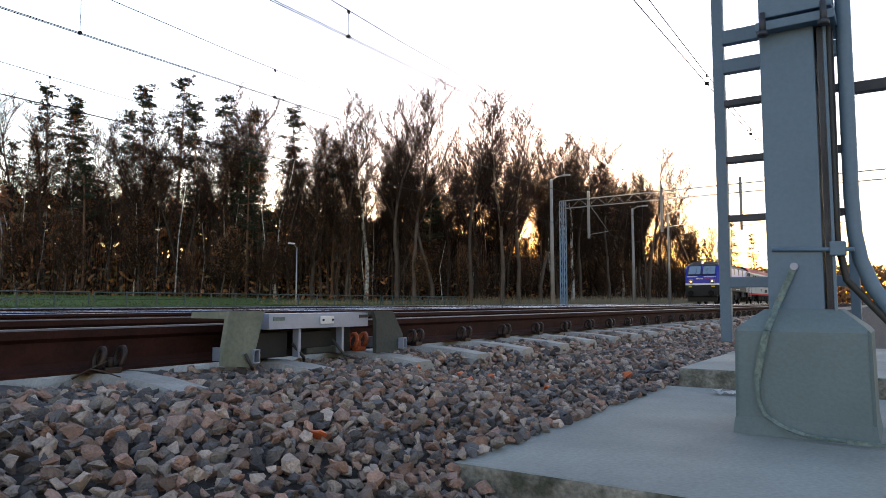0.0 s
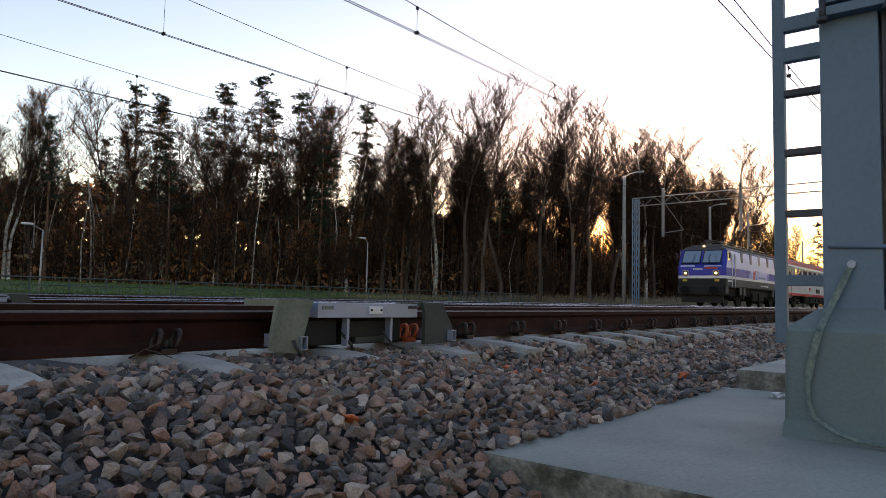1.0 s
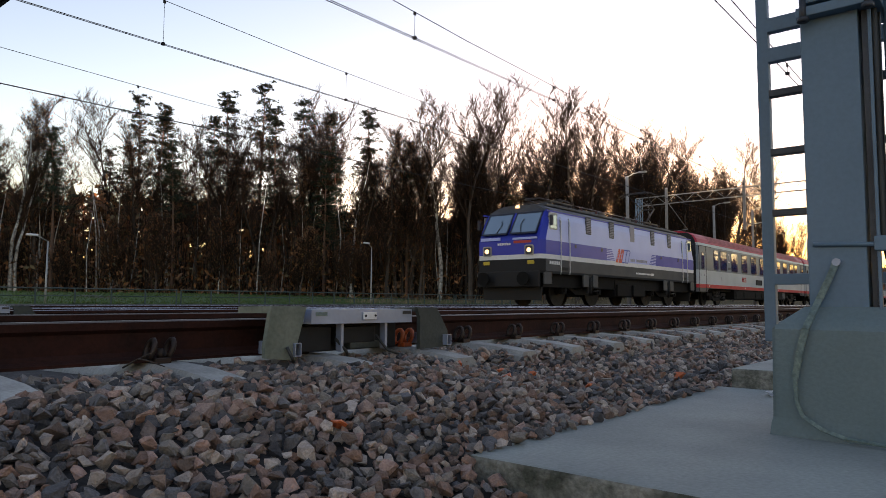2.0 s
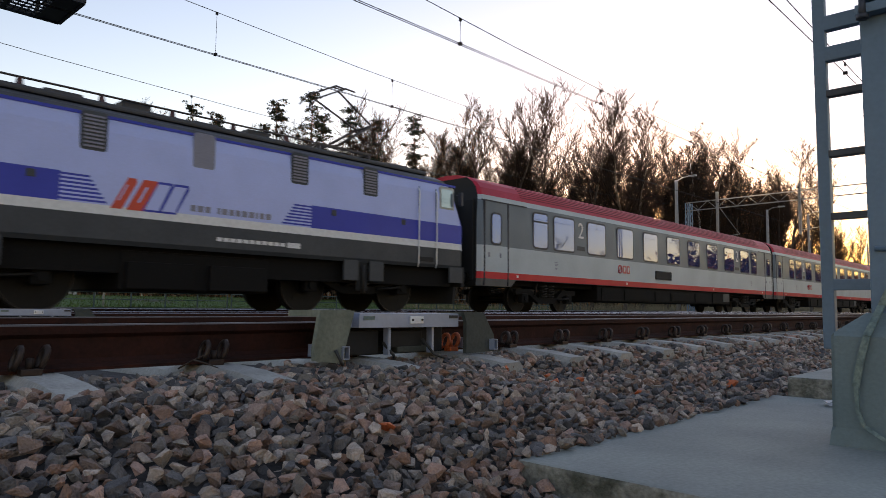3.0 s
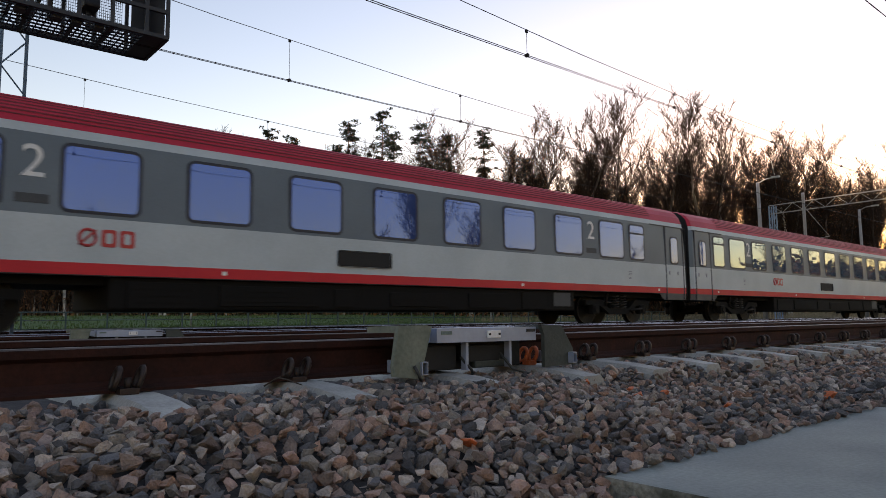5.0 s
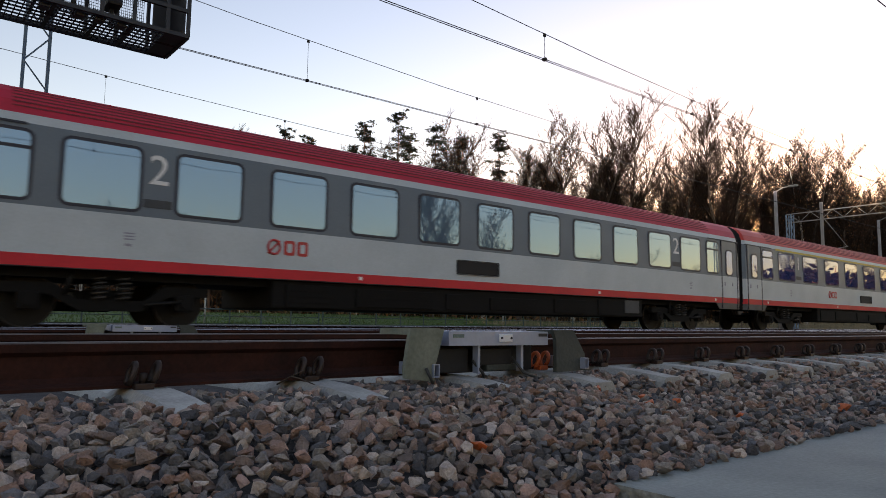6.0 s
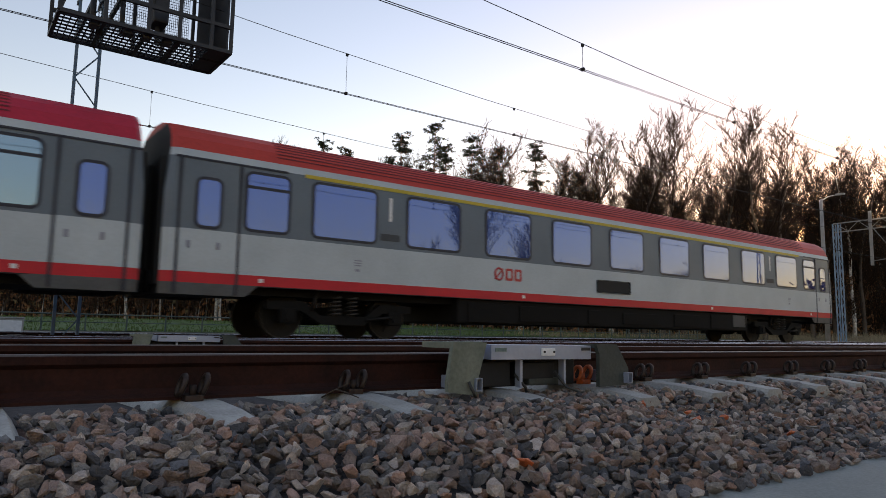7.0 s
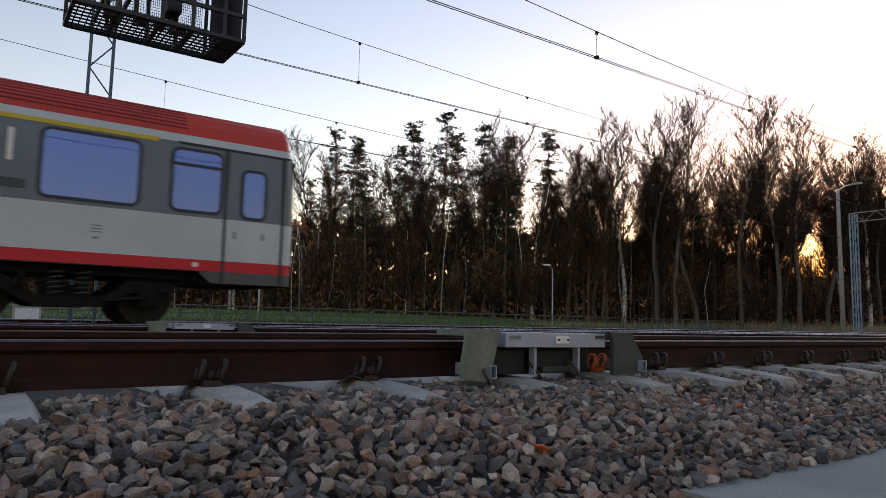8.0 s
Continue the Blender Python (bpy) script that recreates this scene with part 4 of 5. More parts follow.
        for x in (mark + 0.22, mark + 0.52):
            bm = B()
            extrude(bm, rounded(x, x + 0.25, 1.56, 1.88, 0.05), s * 1.414 - 0.004, s * 1.414 + 0.004, "y")
            om = part("operator_mark", bm, m_logo_red, body, "red block of the operator mark")
            bm = B()
            extrude(bm, rounded(x + 0.07, x + 0.18, 1.62, 1.82, 0.04), s * 1.419 - 0.003, s * 1.419 + 0.003, "y")
            part("cutout", bm, m_silver, om)
        bm = B()
        box(bm, grille, grille + 1.45, s * 1.412 - 0.01, s * 1.412 + 0.012, 1.42, 1.80, 0.05)
        part("vent_grille", bm, m_black, body, "black ventilation grille")
        for x in (4.1, 22.6):
            bm = B()
            for k in range(3):
                box(bm, x, x + 0.17, s * 1.412 - 0.004, s * 1.412 + 0.006, 1.62 + 0.055 * k, 1.645 + 0.055 * k)
            box(bm, x + 0.02, x + 0.13, s * 1.412 - 0.004, s * 1.412 + 0.006, 1.50, 1.55)
            part("data_panel", bm, m_dim, body, "panel of unreadable small print")
        for x in (2.0, 9.0, 17.5, 24.3):
            bm = B()
            box(bm, x, x + 0.09, s * 1.41 - 0.006, s * 1.41 + 0.008, 1.12, 1.2, 0.003)
            part("marker", bm, m_white, body)
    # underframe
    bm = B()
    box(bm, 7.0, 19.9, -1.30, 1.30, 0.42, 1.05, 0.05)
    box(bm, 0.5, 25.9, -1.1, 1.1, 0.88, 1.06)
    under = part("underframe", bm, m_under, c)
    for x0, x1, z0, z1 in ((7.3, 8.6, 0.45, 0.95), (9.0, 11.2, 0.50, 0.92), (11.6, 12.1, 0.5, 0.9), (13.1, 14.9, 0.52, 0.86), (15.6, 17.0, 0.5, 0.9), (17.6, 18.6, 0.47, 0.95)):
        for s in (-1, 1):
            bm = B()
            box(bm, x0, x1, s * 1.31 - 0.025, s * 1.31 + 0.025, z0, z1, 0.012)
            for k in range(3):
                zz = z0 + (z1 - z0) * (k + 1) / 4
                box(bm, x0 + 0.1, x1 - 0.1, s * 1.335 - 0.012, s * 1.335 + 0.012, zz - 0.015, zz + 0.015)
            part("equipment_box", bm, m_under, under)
    for s in (-1, 1):
        bm = B()
        box(bm, 18.95, 19.7, s * 1.30 - 0.02, s * 1.30 + 0.04, 0.55, 0.97, 0.01)
        part("battery_case", bm, m_lgrey, under, "dirty grey case")
    for xa, xb in ((2.75, 5.30), (21.1, 23.65)):
        bogie(c, xa, xb, 0.46)
        for x in (xa, xb):
            wheelset(c, x, 0.46)
    for e, x in ((-1, 0.17), (1, 26.23)):
        bm = B()
        box(bm, min(x, x + e * 0.14), max(x, x + e * 0.14), -0.62, 0.62, 1.10, 3.42, 0.06)
        box(bm, min(x - e * 0.02, x + e * 0.05), max(x - e * 0.02, x + e * 0.05), -1.2, 1.2, 1.0, 3.5, 0.02)
        part("gangway", bm, m_black, c, "black rubber gangway bellows")
        for s in (-1, 1):
            bm = B()
            tube(bm, [(x - e * 0.2, s * 0.87, 1.06), (x + e * 0.08, s * 0.87, 1.06)], 0.09, 10)
            tube(bm, [(x + e * 0.08, s * 0.87, 1.06), (x + e * 0.13, s * 0.87, 1.06)], 0.22, 16)
            part("buffer", bm, m_under, c)
    return c


LOCO_HALF = [(1.42, 1.27), (1.47, 1.36), (1.48, 1.82), (1.48, 2.00), (1.48, 2.54), (1.45, 3.40), (1.40, 3.70), (1.28, 3.82), (1.0, 3.95), (0.5, 4.02), (0.0, 4.04)]


def locomotive():
    c = thing("electric_locomotive", on_track(0), "electric locomotive in lavender, blue and white paint with lit headlamps", "locomotive")
    prof = mirrored(LOCO_HALF)
    n = len(prof)
    cuts = (5.65, 10.9)

    def bands(i, k):
        k = min(k, n - 2 - k)
        if k > 5:
            return 4
        if i in (-1, -2):
            return {0: 5, 1: 5, 2: 2, 3: 1, 4: 1, 5: 1}.get(k, 4)
        if i in (0, 7):
            return {0: 5, 1: 5, 2: 2}.get(k, 1)
        if k < 2:
            return 3
        if k == 2:
            return 2
        if k == 3:
            return 1 if i in (1, 2, 5, 6) else 0
        return 0
    bm = B()
    # slab nose with a raked windscreen above it, at both ends
    st = [(0.50, 1.15, 0.90), (0.72, 1.30, 1.0), (1.9, 1.95, 1.0), (cuts[0], cuts[0], 1), (8.2, 8.2, 1), (cuts[1], cuts[1], 1), (14.84, 14.79, 1), (16.02, 15.44, 1.0), (16.24, 15.59, 0.90)]
    shell(bm, prof, st, bands)
    body = part("body", bm, (m_lav, m_blue, m_white, m_lgrey, m_roofg, m_black), c, "lavender body with a deep blue band and dark grey skirt")
    bm = B()
    for s in (-1, 1):
        box(bm, 0.9, 15.85, s * 1.40 - 0.02, s * 1.40 + 0.03, 3.66, 3.72)
    part("roof_edge", bm, m_blue, body, "blue line below the roof")
    bm = B()
    box(bm, 1.6, 15.1, -1.0, 1.0, 3.98, 4.10, 0.04)
    part("roof_hatch", bm, m_roofg, body)
    for s in (-1, 1):
        for x0, x1 in ((3.84, 4.30), (5.94, 6.40), (10.34, 10.80), (12.44, 12.90)):
            bm = B()
            extrude(bm, rounded(x0, x1, 3.0, 3.74, 0.06), s * 1.452 - 0.012, s * 1.452 + 0.012, "y")
            g = part("vent_grille", bm, m_lgrey, body, "louvred ventilation grille")
            for k in range(9):
                bm = B()
                z = 3.07 + 0.072 * k
                box(bm, x0 + 0.05, x1 - 0.05, s * 1.466 - 0.012, s * 1.466 + 0.012, z - 0.014, z + 0.022)
                part("slat", bm, m_dim, g)
        bm = B()
        extrude(bm, rounded(8.04, 8.50, 2.98, 3.74, 0.08), s * 1.452 - 0.012, s * 1.452 + 0.012, "y")
        part("side_window", bm, m_dim, body, "blanked grey side window")
        for x0, x1 in ((1.06, 1.52), (15.22, 15.68)):
            bm = B()
            extrude(bm, rounded(x0 - 0.06, x1 + 0.06, 2.95, 3.62, 0.07), s * 1.445 - 0.02, s * 1.445 + 0.02, "y")
            w = part("cab_window", bm, m_lampgrey, body, "cab side window in a pale grey frame")
            bm = B()
            box(bm, x0, x1, s * 1.468 - 0.006, s * 1.468 + 0.006, 3.02, 3.55, 0.003)
            part("pane", bm, m_screen, w)
        for x0 in (0.84, 15.80):
            bm = B()
            box(bm, x0, x0 + 0.1, s * 1.62 - 0.06, s * 1.62 + 0.06, 3.1, 3.5, 0.02)
            tube(bm, [(x0 + 0.05, s * 1.44, 3.45), (x0 + 0.05, s * 1.6, 3.4)], 0.015, 5)
            part("mirror", bm, m_seal, body, "folded rear-view mirror")
        for x in (1.74, 2.42, 14.32, 15.0):
            bm = B()
            tube(bm, [(x, s * 1.49, 1.25), (x, s * 1.53, 1.35), (x, s * 1.53, 3.35), (x, s * 1.47, 3.45)], 0.018, 6)
            part("handrail", bm, m_white, body, "white vertical grab rail")
        for x in (1.82, 14.40):
            bm = B()
            box(bm, x, x + 0.52, s * 1.48 - 0.012, s * 1.48 + 0.012, 1.42, 1.54, 0.005)
            part("step", bm, m_black, body)
            bm = B()
            for xx in (x - 0.04, x + 0.60):
                box(bm, xx - 0.008, xx + 0.008, s * 1.472 - 0.008, s * 1.472 + 0.008, 1.85, 3.5)
            part("door_gap", bm, m_lgrey, body)
        for x in (2.95, 5.2, 11.54, 13.79):
            bm = B()
            box(bm, x - 0.07, x + 0.07, s * 1.482 - 0.008, s * 1.482 + 0.010, 2.36, 2.50, 0.004)
            part("socket_cover", bm, m_lgrey, body)
        # fading speed lines of the blue band
        for x0, way in ((5.65, 1), (10.9, -1)):
            for k in range(7):
                bm = B()
                z = 2.03 + 0.075 * k
                ln = (0.78 - 0.05 * k) * way
                box(bm, min(x0 - way * 0.02, x0 + ln), max(x0 - way * 0.02, x0 + ln), s * 1.482 - 0.003, s * 1.482 + 0.004, z, z + 0.038)
                part("speed_line", bm, m_blue, body)
        # the operator's mark as plain slanted shapes
        slant = 0.30
        for x0, m, w, hollow in ((6.50, m_logo_orange, 0.20, False), (6.78, m_logo_orange, 0.32, False), (7.06, m_blue, 0.34, True), (7.38, m_blue, 0.34, True)):
            bm = B()
            z0, z1 = 1.96, 2.58
            extrude(bm, [(x0, z0), (x0 + w, z0), (x0 + w + slant * 0.85, z1 - 0.09), (x0 + w + slant * 0.8, z1), (x0 + slant, z1)], s * 1.483 - 0.004, s * 1.483 + 0.005, "y")
            pm = part("operator_mark", bm, m, body)
            bm = B()
            if hollow:
                extrude(bm, [(x0 + 0.06, z0 + 0.04), (x0 + w - 0.02, z0 + 0.04), (x0 + w + slant - 0.10, z1 - 0.05), (x0 + slant, z1 - 0.05)], s * 1.490 - 0.003, s * 1.490 + 0.004, "y")
            else:
                extrude(bm, [(x0 + w * 0.62, z0 + 0.16), (x0 + w * 0.75, z0 + 0.16), (x0 + w * 0.75 + 0.15, z1 - 0.14), (x0 + w * 0.62 + 0.15, z1 - 0.14)], s * 1.490 - 0.003, s * 1.490 + 0.004, "y")
            part("inner_mark", bm, m_lav, pm)
        xs = 8.02
        for w in (0.1, 0.12, 0.1, 0.0, 0.05, 0.12, 0.1, 0.1, 0.12, 0.12, 0.05, 0.1, 0.12):
            if w:
                bm = B()
                box(bm, xs, xs + w, s * 1.483 - 0.003, s * 1.483 + 0.004, 2.07, 2.20)
                part("name_bar", bm, m_dim, body)
            xs += w + 0.045 if w else 0.12
        for k in range(6):
            bm = B()
            box(bm, 0.98 + 0.13 * k, 1.07 + 0.13 * k, s * 1.482 - 0.003, s * 1.482 + 0.005, 1.62, 1.75)
            part("number_bar", bm, m_white, body)
        for k in range(11):
            bm = B()
            box(bm, 8.6 + 0.15 * k, 8.72 + 0.15 * k, s * 1.478 - 0.003, s * 1.478 + 0.006, 1.50, 1.58)
            part("data_bar", bm, m_letter, body)
        bm = B()
        box(bm, 10.28, 10.62, s * 1.478 - 0.003, s * 1.478 + 0.006, 1.48, 1.60)
        part("data_plate", bm, m_letter, body)
    for e, x in ((1, 0.50), (-1, 16.24)):
        for s in (-1, 1):
            bm = B()
            y0, y1 = (0.10, 1.16) if s > 0 else (-1.16, -0.10)
            vs = [bm.verts.new((x + e * (dx - 0.03), y, z)) for dx, z in ((0.05, 2.86), (0.55, 3.66)) for y in (y0, y1)]
            vs2 = [bm.verts.new(v.co + Vector((e * 0.04, 0, 0))) for v in vs]
            for q in ((vs[0], vs[1], vs[3], vs[2]), (vs2[2], vs2[3], vs2[1], vs2[0]), (vs[0], vs[2], vs2[2], vs2[0]), (vs[1], vs2[1], vs2[3], vs[3]), (vs[2], vs[3], vs2[3], vs2[2]), (vs[0], vs2[0], vs2[1], vs[1])):
                bm.faces.new(q)
            bmesh.ops.recalc_face_normals(bm, faces=bm.faces)
            ws = part("windscreen", bm, m_screen, body, "raked windscreen pane")
            bm = B()
            for ya, yb, za, zb in ((y0 - 0.05, y1 + 0.05, 2.80, 2.87), (y0 - 0.05, y1 + 0.05, 3.65, 3.71), (y0 - 0.05, y0 + 0.01, 2.80, 3.71), (y1 - 0.01, y1 + 0.05, 2.80, 3.71)):
                ca, cb = (x + e * (0.02 + (q - 2.86) * 0.625) for q in (za, zb))
                vs = [bm.verts.new((cx + e * d, y, z)) for d in (-0.012, 0.05) for cx, z in ((ca, za), (cb, zb)) for y in (ya, yb)]
                bmesh.ops.convex_hull(bm, input=vs)
            part("seal", bm, m_seal, ws, "black rubber seal")
            bm = B()
            tube(bm, [(x - e * 0.0, s * 0.55, 2.84), (x + e * 0.2, s * 0.42, 3.2), (x + e * 0.33, s * 0.5, 3.42)], 0.014, 5)
            part("wiper", bm, m_black, ws)
            bm = B()
            extrude(bm, [(s * 0.93 + a, z) for a, z in rounded(-0.19, 0.19, 1.96, 2.36, 0.08)], min(x, x - e * 0.05), max(x, x - e * 0.05))
            hl = part("headlamp", bm, m_lampgrey, body, "square-framed headlamp")
            bm = B()
            extrude(bm, [(s * 0.93 + a, z) for a, z in rounded(-0.15, 0.15, 2.0, 2.32, 0.06)], min(x - e * 0.045, x - e * 0.056), max(x - e * 0.045, x - e * 0.056))
            part("bezel", bm, m_lgrey, hl)
            bm = B()
            tube(bm, [(x - e * 0.05, s * 0.93, 2.16), (x - e * 0.07, s * 0.93, 2.16)], 0.085, 16)
            part("lens", bm, m_head if e > 0 else m_screen, hl, "glowing warm lamp lens" if e > 0 else "")
            bm = B()
            box(bm, min(x, x - e * 0.03), max(x, x - e * 0.03), s * 0.98 - 0.14, s * 0.98 + 0.14, 1.62, 1.76, 0.01)
            part("marker_lamp", bm, m_yellow, body)
            bm = B()
            tube(bm, [(x + e * 0.15, s * 0.875, 1.06), (x - e * 0.33, s * 0.875, 1.06)], 0.12, 10)
            tube(bm, [(x - e * 0.33, s * 0.875, 1.06), (x - e * 0.40, s * 0.875, 1.06)], 0.26, 18)
            part("buffer", bm, m_under, c)
        bm = B()
        tube(bm, [(x + e * 0.75, 0, 3.98), (x + e * 0.63, 0, 3.93)], 0.09, 14)
        part("roof_lamp", bm, m_head if e > 0 else m_screen, body, "round lamp above the windscreens")
        bm = B()
        box(bm, min(x, x - e * 0.02), max(x, x - e * 0.02), 0.35, 1.25, 2.58, 2.70)
        part("nose_stripe", bm, m_lav, body)
        bm = B()
        box(bm, min(x, x - e * 0.02), max(x, x - e * 0.02), -1.25, -0.2, 2.58, 2.66)
        part("nose_stripe", bm, m_lav, body)
        bm = B()
        box(bm, min(x, x - e * 0.02), max(x, x - e * 0.02), -1.0, -0.25, 2.44, 2.54)
        part("emblem", bm, m_logo_red, body)
        for k in range(6):
            bm = B()
            box(bm, min(x, x - e * 0.02), max(x, x - e * 0.02), -0.1 + 0.1 * k, -0.03 + 0.1 * k, 2.38, 2.47)
            part("number_bar", bm, m_white, body)
        bm = B()
        box(bm, min(x + e * 0.05, x - e * 0.1), max(x + e * 0.05, x - e * 0.1), -1.35, 1.35, 0.75, 1.35, 0.03)
        extrude(bm, [(-1.25, 0.25), (1.25, 0.25), (1.3, 0.75), (-1.3, 0.75)], min(x + e * 0.2, x + e * 0.3), max(x + e * 0.2, x + e * 0.3))
        part("buffer_beam", bm, m_black, c, "sooty buffer beam with a snow plough")
    bm = B()
    box(bm, 0.9, 15.85, -1.25, 1.25, 0.75, 1.30)
    box(bm, 6.8, 9.95, -1.28, 1.28, 0.42, 1.2, 0.04)
    under = part("underframe", bm, m_under, c)
    for s in (-1, 1):
        for x0, x1 in ((6.9, 8.2), (8.55, 9.85)):
            bm = B()
            box(bm, x0, x1, s * 1.32 - 0.05, s * 1.32 + 0.05, 0.45, 0.98, 0.02)
            part("equipment_box", bm, m_under, under)
        for x0, x1, z0 in ((0.62, 1.15, 0.86), (3.60, 4.05, 0.80), (4.42, 4.85, 0.80), (11.89, 12.32, 0.80), (12.69, 13.14, 0.80), (15.59, 16.12, 0.86)):
            bm = B()
            box(bm, x0, x1, s * 1.44 - 0.03, s * 1.44 + 0.03, z0, 1.31, 0.01)
            part("skirt_panel", bm, m_lgrey, under)
        for x0 in (4.05, 12.32):
            bm = B()
            box(bm, x0 + 0.02, x0 + 0.35, s * 1.36 - 0.05, s * 1.36 + 0.05, 0.55, 1.55, 0.02)
            tube(bm, [(x0 + 0.18, s * 1.44, 0.5), (x0 + 0.18, s * 1.44, 1.2)], 0.05, 8)
            part("sand_filler", bm, m_black, under, "black sand box with its pipe")
    for xa, xb in ((2.65, 5.55), (11.19, 14.09)):
        bogie(c, xa, xb, 0.625, 0.98)
        for x in (xa, xb):
            wheelset(c, x, 0.625, "driven_wheelset")
    # roof gear
    def pantograph(x, raised, flip):
        p = part("pantograph_base", B(), m_copper, body)
        bm = B()
        for s in (-1, 1):
            box(bm, x - 0.9, x + 0.9, s * 0.6 - 0.04, s * 0.6 + 0.04, 4.3, 4.36)
        for dx in (-0.8, 0.8):
            box(bm, x + dx - 0.04, x + dx + 0.04, -0.6, 0.6, 4.3, 4.36)
            for s in (-1, 1):
                tube(bm, [(x + dx, s * 0.6, 4.05), (x + dx, s * 0.6, 4.3)], [0.08, 0.05], 8)
        p.data = mesh_of("pantograph_base", bm, m_copper)
        bm = B()
        kz = 5.25 if raised else 4.42
        kx = x + flip * (1.15 if raised else 1.2)
        tz = 6.02 if raised else 4.50
        tx = x - flip * 0.15
        for s in (-1, 1):
            tube(bm, [(x - flip * 0.2, s * 0.42, 4.36), (kx, s * 0.32, kz)], 0.04, 6)
            tube(bm, [(kx, s * 0.32, kz), (tx, s * 0.5, tz - 0.12)], 0.028, 6)
        tube(bm, [(kx, -0.34, kz), (kx, 0.34, kz)], 0.035, 6)
        for dx in (-0.16, 0.16):
            tube(bm, [(tx + dx, -0.95, tz - 0.2), (tx + dx, -0.6, tz - 0.03), (tx + dx, 0.6, tz - 0.03), (tx + dx, 0.95, tz - 0.2)], 0.025, 6)
        for s in (-1, 1):
            tube(bm, [(tx - 0.16, s * 0.5, tz - 0.05), (tx + 0.16, s * 0.5, tz - 0.05)], 0.02, 6)
        part("pantograph_arm", bm, m_copper, p, "raised pantograph arm touching the wire" if raised else "folded pantograph arm")
    pantograph(3.4, False, -1)
    pantograph(12.5, True, 1)
    for x in (5.2, 6.6, 8.0, 9.4, 10.8):
        bm = B()
        for s in (-0.55, 0.55):
            tube(bm, [(x, s, 4.08), (x, s, 4.34)], [0.09, 0.05], 8)
            tube(bm, [(x, s, 4.16), (x, s, 4.20)], 0.12, 8)
        part("insulator", bm, m_insul, body)
    bm = B()
    for s in (-0.55, 0.55):
        tube(bm, [(4.4, s, 4.36), (5.2, s, 4.36), (8.0, s, 4.36), (11.6, s, 4.36)], 0.022, 6)
    part("roof_cable", bm, m_copper, body)
    for x0, x1, hh in ((5.6, 6.3, 0.22), (7.0, 7.6, 0.3), (8.5, 9.1, 0.2), (9.8, 10.4, 0.28), (14.2, 14.9, 0.2)):
        bm = B()
        box(bm, x0, x1, -0.5, 0.5, 4.08, 4.08 + hh, 0.05)
        part("roof_unit", bm, m_roofg, body)
    return c


SETTLE = 0.953
settled = set()


def settle(v):
    """Bring the upper works to their true height over the rail; wheels and bogies stay."""
    for o in v.children_recursive:
        if any(w in o.name for w in ("wheelset", "rim", "bogie", "axle", "coil", "damper")) or o.data is None:
            continue
        o.location.z *= SETTLE
        if "digit" not in o.name and o.data.name not in settled:
            settled.add(o.data.name)
            o.data.transform(Matrix.Diagonal((1, 1, SETTLE, 1)))
    return v


loco = settle(locomotive())
coaches = [
    settle(passenger_coach(False, "second class coach in grey with a red roof and stripe", SECOND, (5.74, 20.66), 11.45, 8.5)),
    settle(passenger_coach(False, "second class compartment coach in grey behind the leading coach", SECOND, (5.74, 20.66), 11.6, 6.6)),
    settle(passenger_coach(False, "second class saloon coach with close-set windows", SALOON, (4.64, 21.78), 11.85, 6.95, m_glass_pale)),
    settle(passenger_coach(True, "first class coach with a yellow line above its windows", FIRST, (4.98, 21.35), 11.85, 8.2)),
]


# ---- woods ----
def stick(V, F, a, b, r0, r1, n=3):
    """A tapered twig or limb between two points, added to plain lists."""
    d = (b - a).normalized()
    u = d.orthogonal().normalized()
    w = d.cross(u)
    o = len(V)
    for p, r in ((a, r0), (b, r1)):
        for k in range(n):
            t = 2 * math.pi * k / n
            V.append(p + u * (math.cos(t) * r) + w * (math.sin(t) * r))
    for k in range(n):
        F.append((o + k, o + (k + 1) % n, o + n + (k + 1) % n, o + n + k))


def card(V, F, p, s, rnd, flat=0.0):
    """One small leaf, turned at random."""
    u = Vector((rnd.uniform(-1, 1), rnd.uniform(-1, 1), rnd.uniform(-1, 1) * (1 - flat))).normalized()
    w = u.orthogonal().normalized()
    w.rotate(Matrix.Rotation(rnd.uniform(0, 6.3), 3, u))
    o = len(V)
    V += [p - u * s, p + w * s * 0.45, p + u * s, p - w * s * 0.45]
    F.append((o, o + 1, o + 2, o + 3))


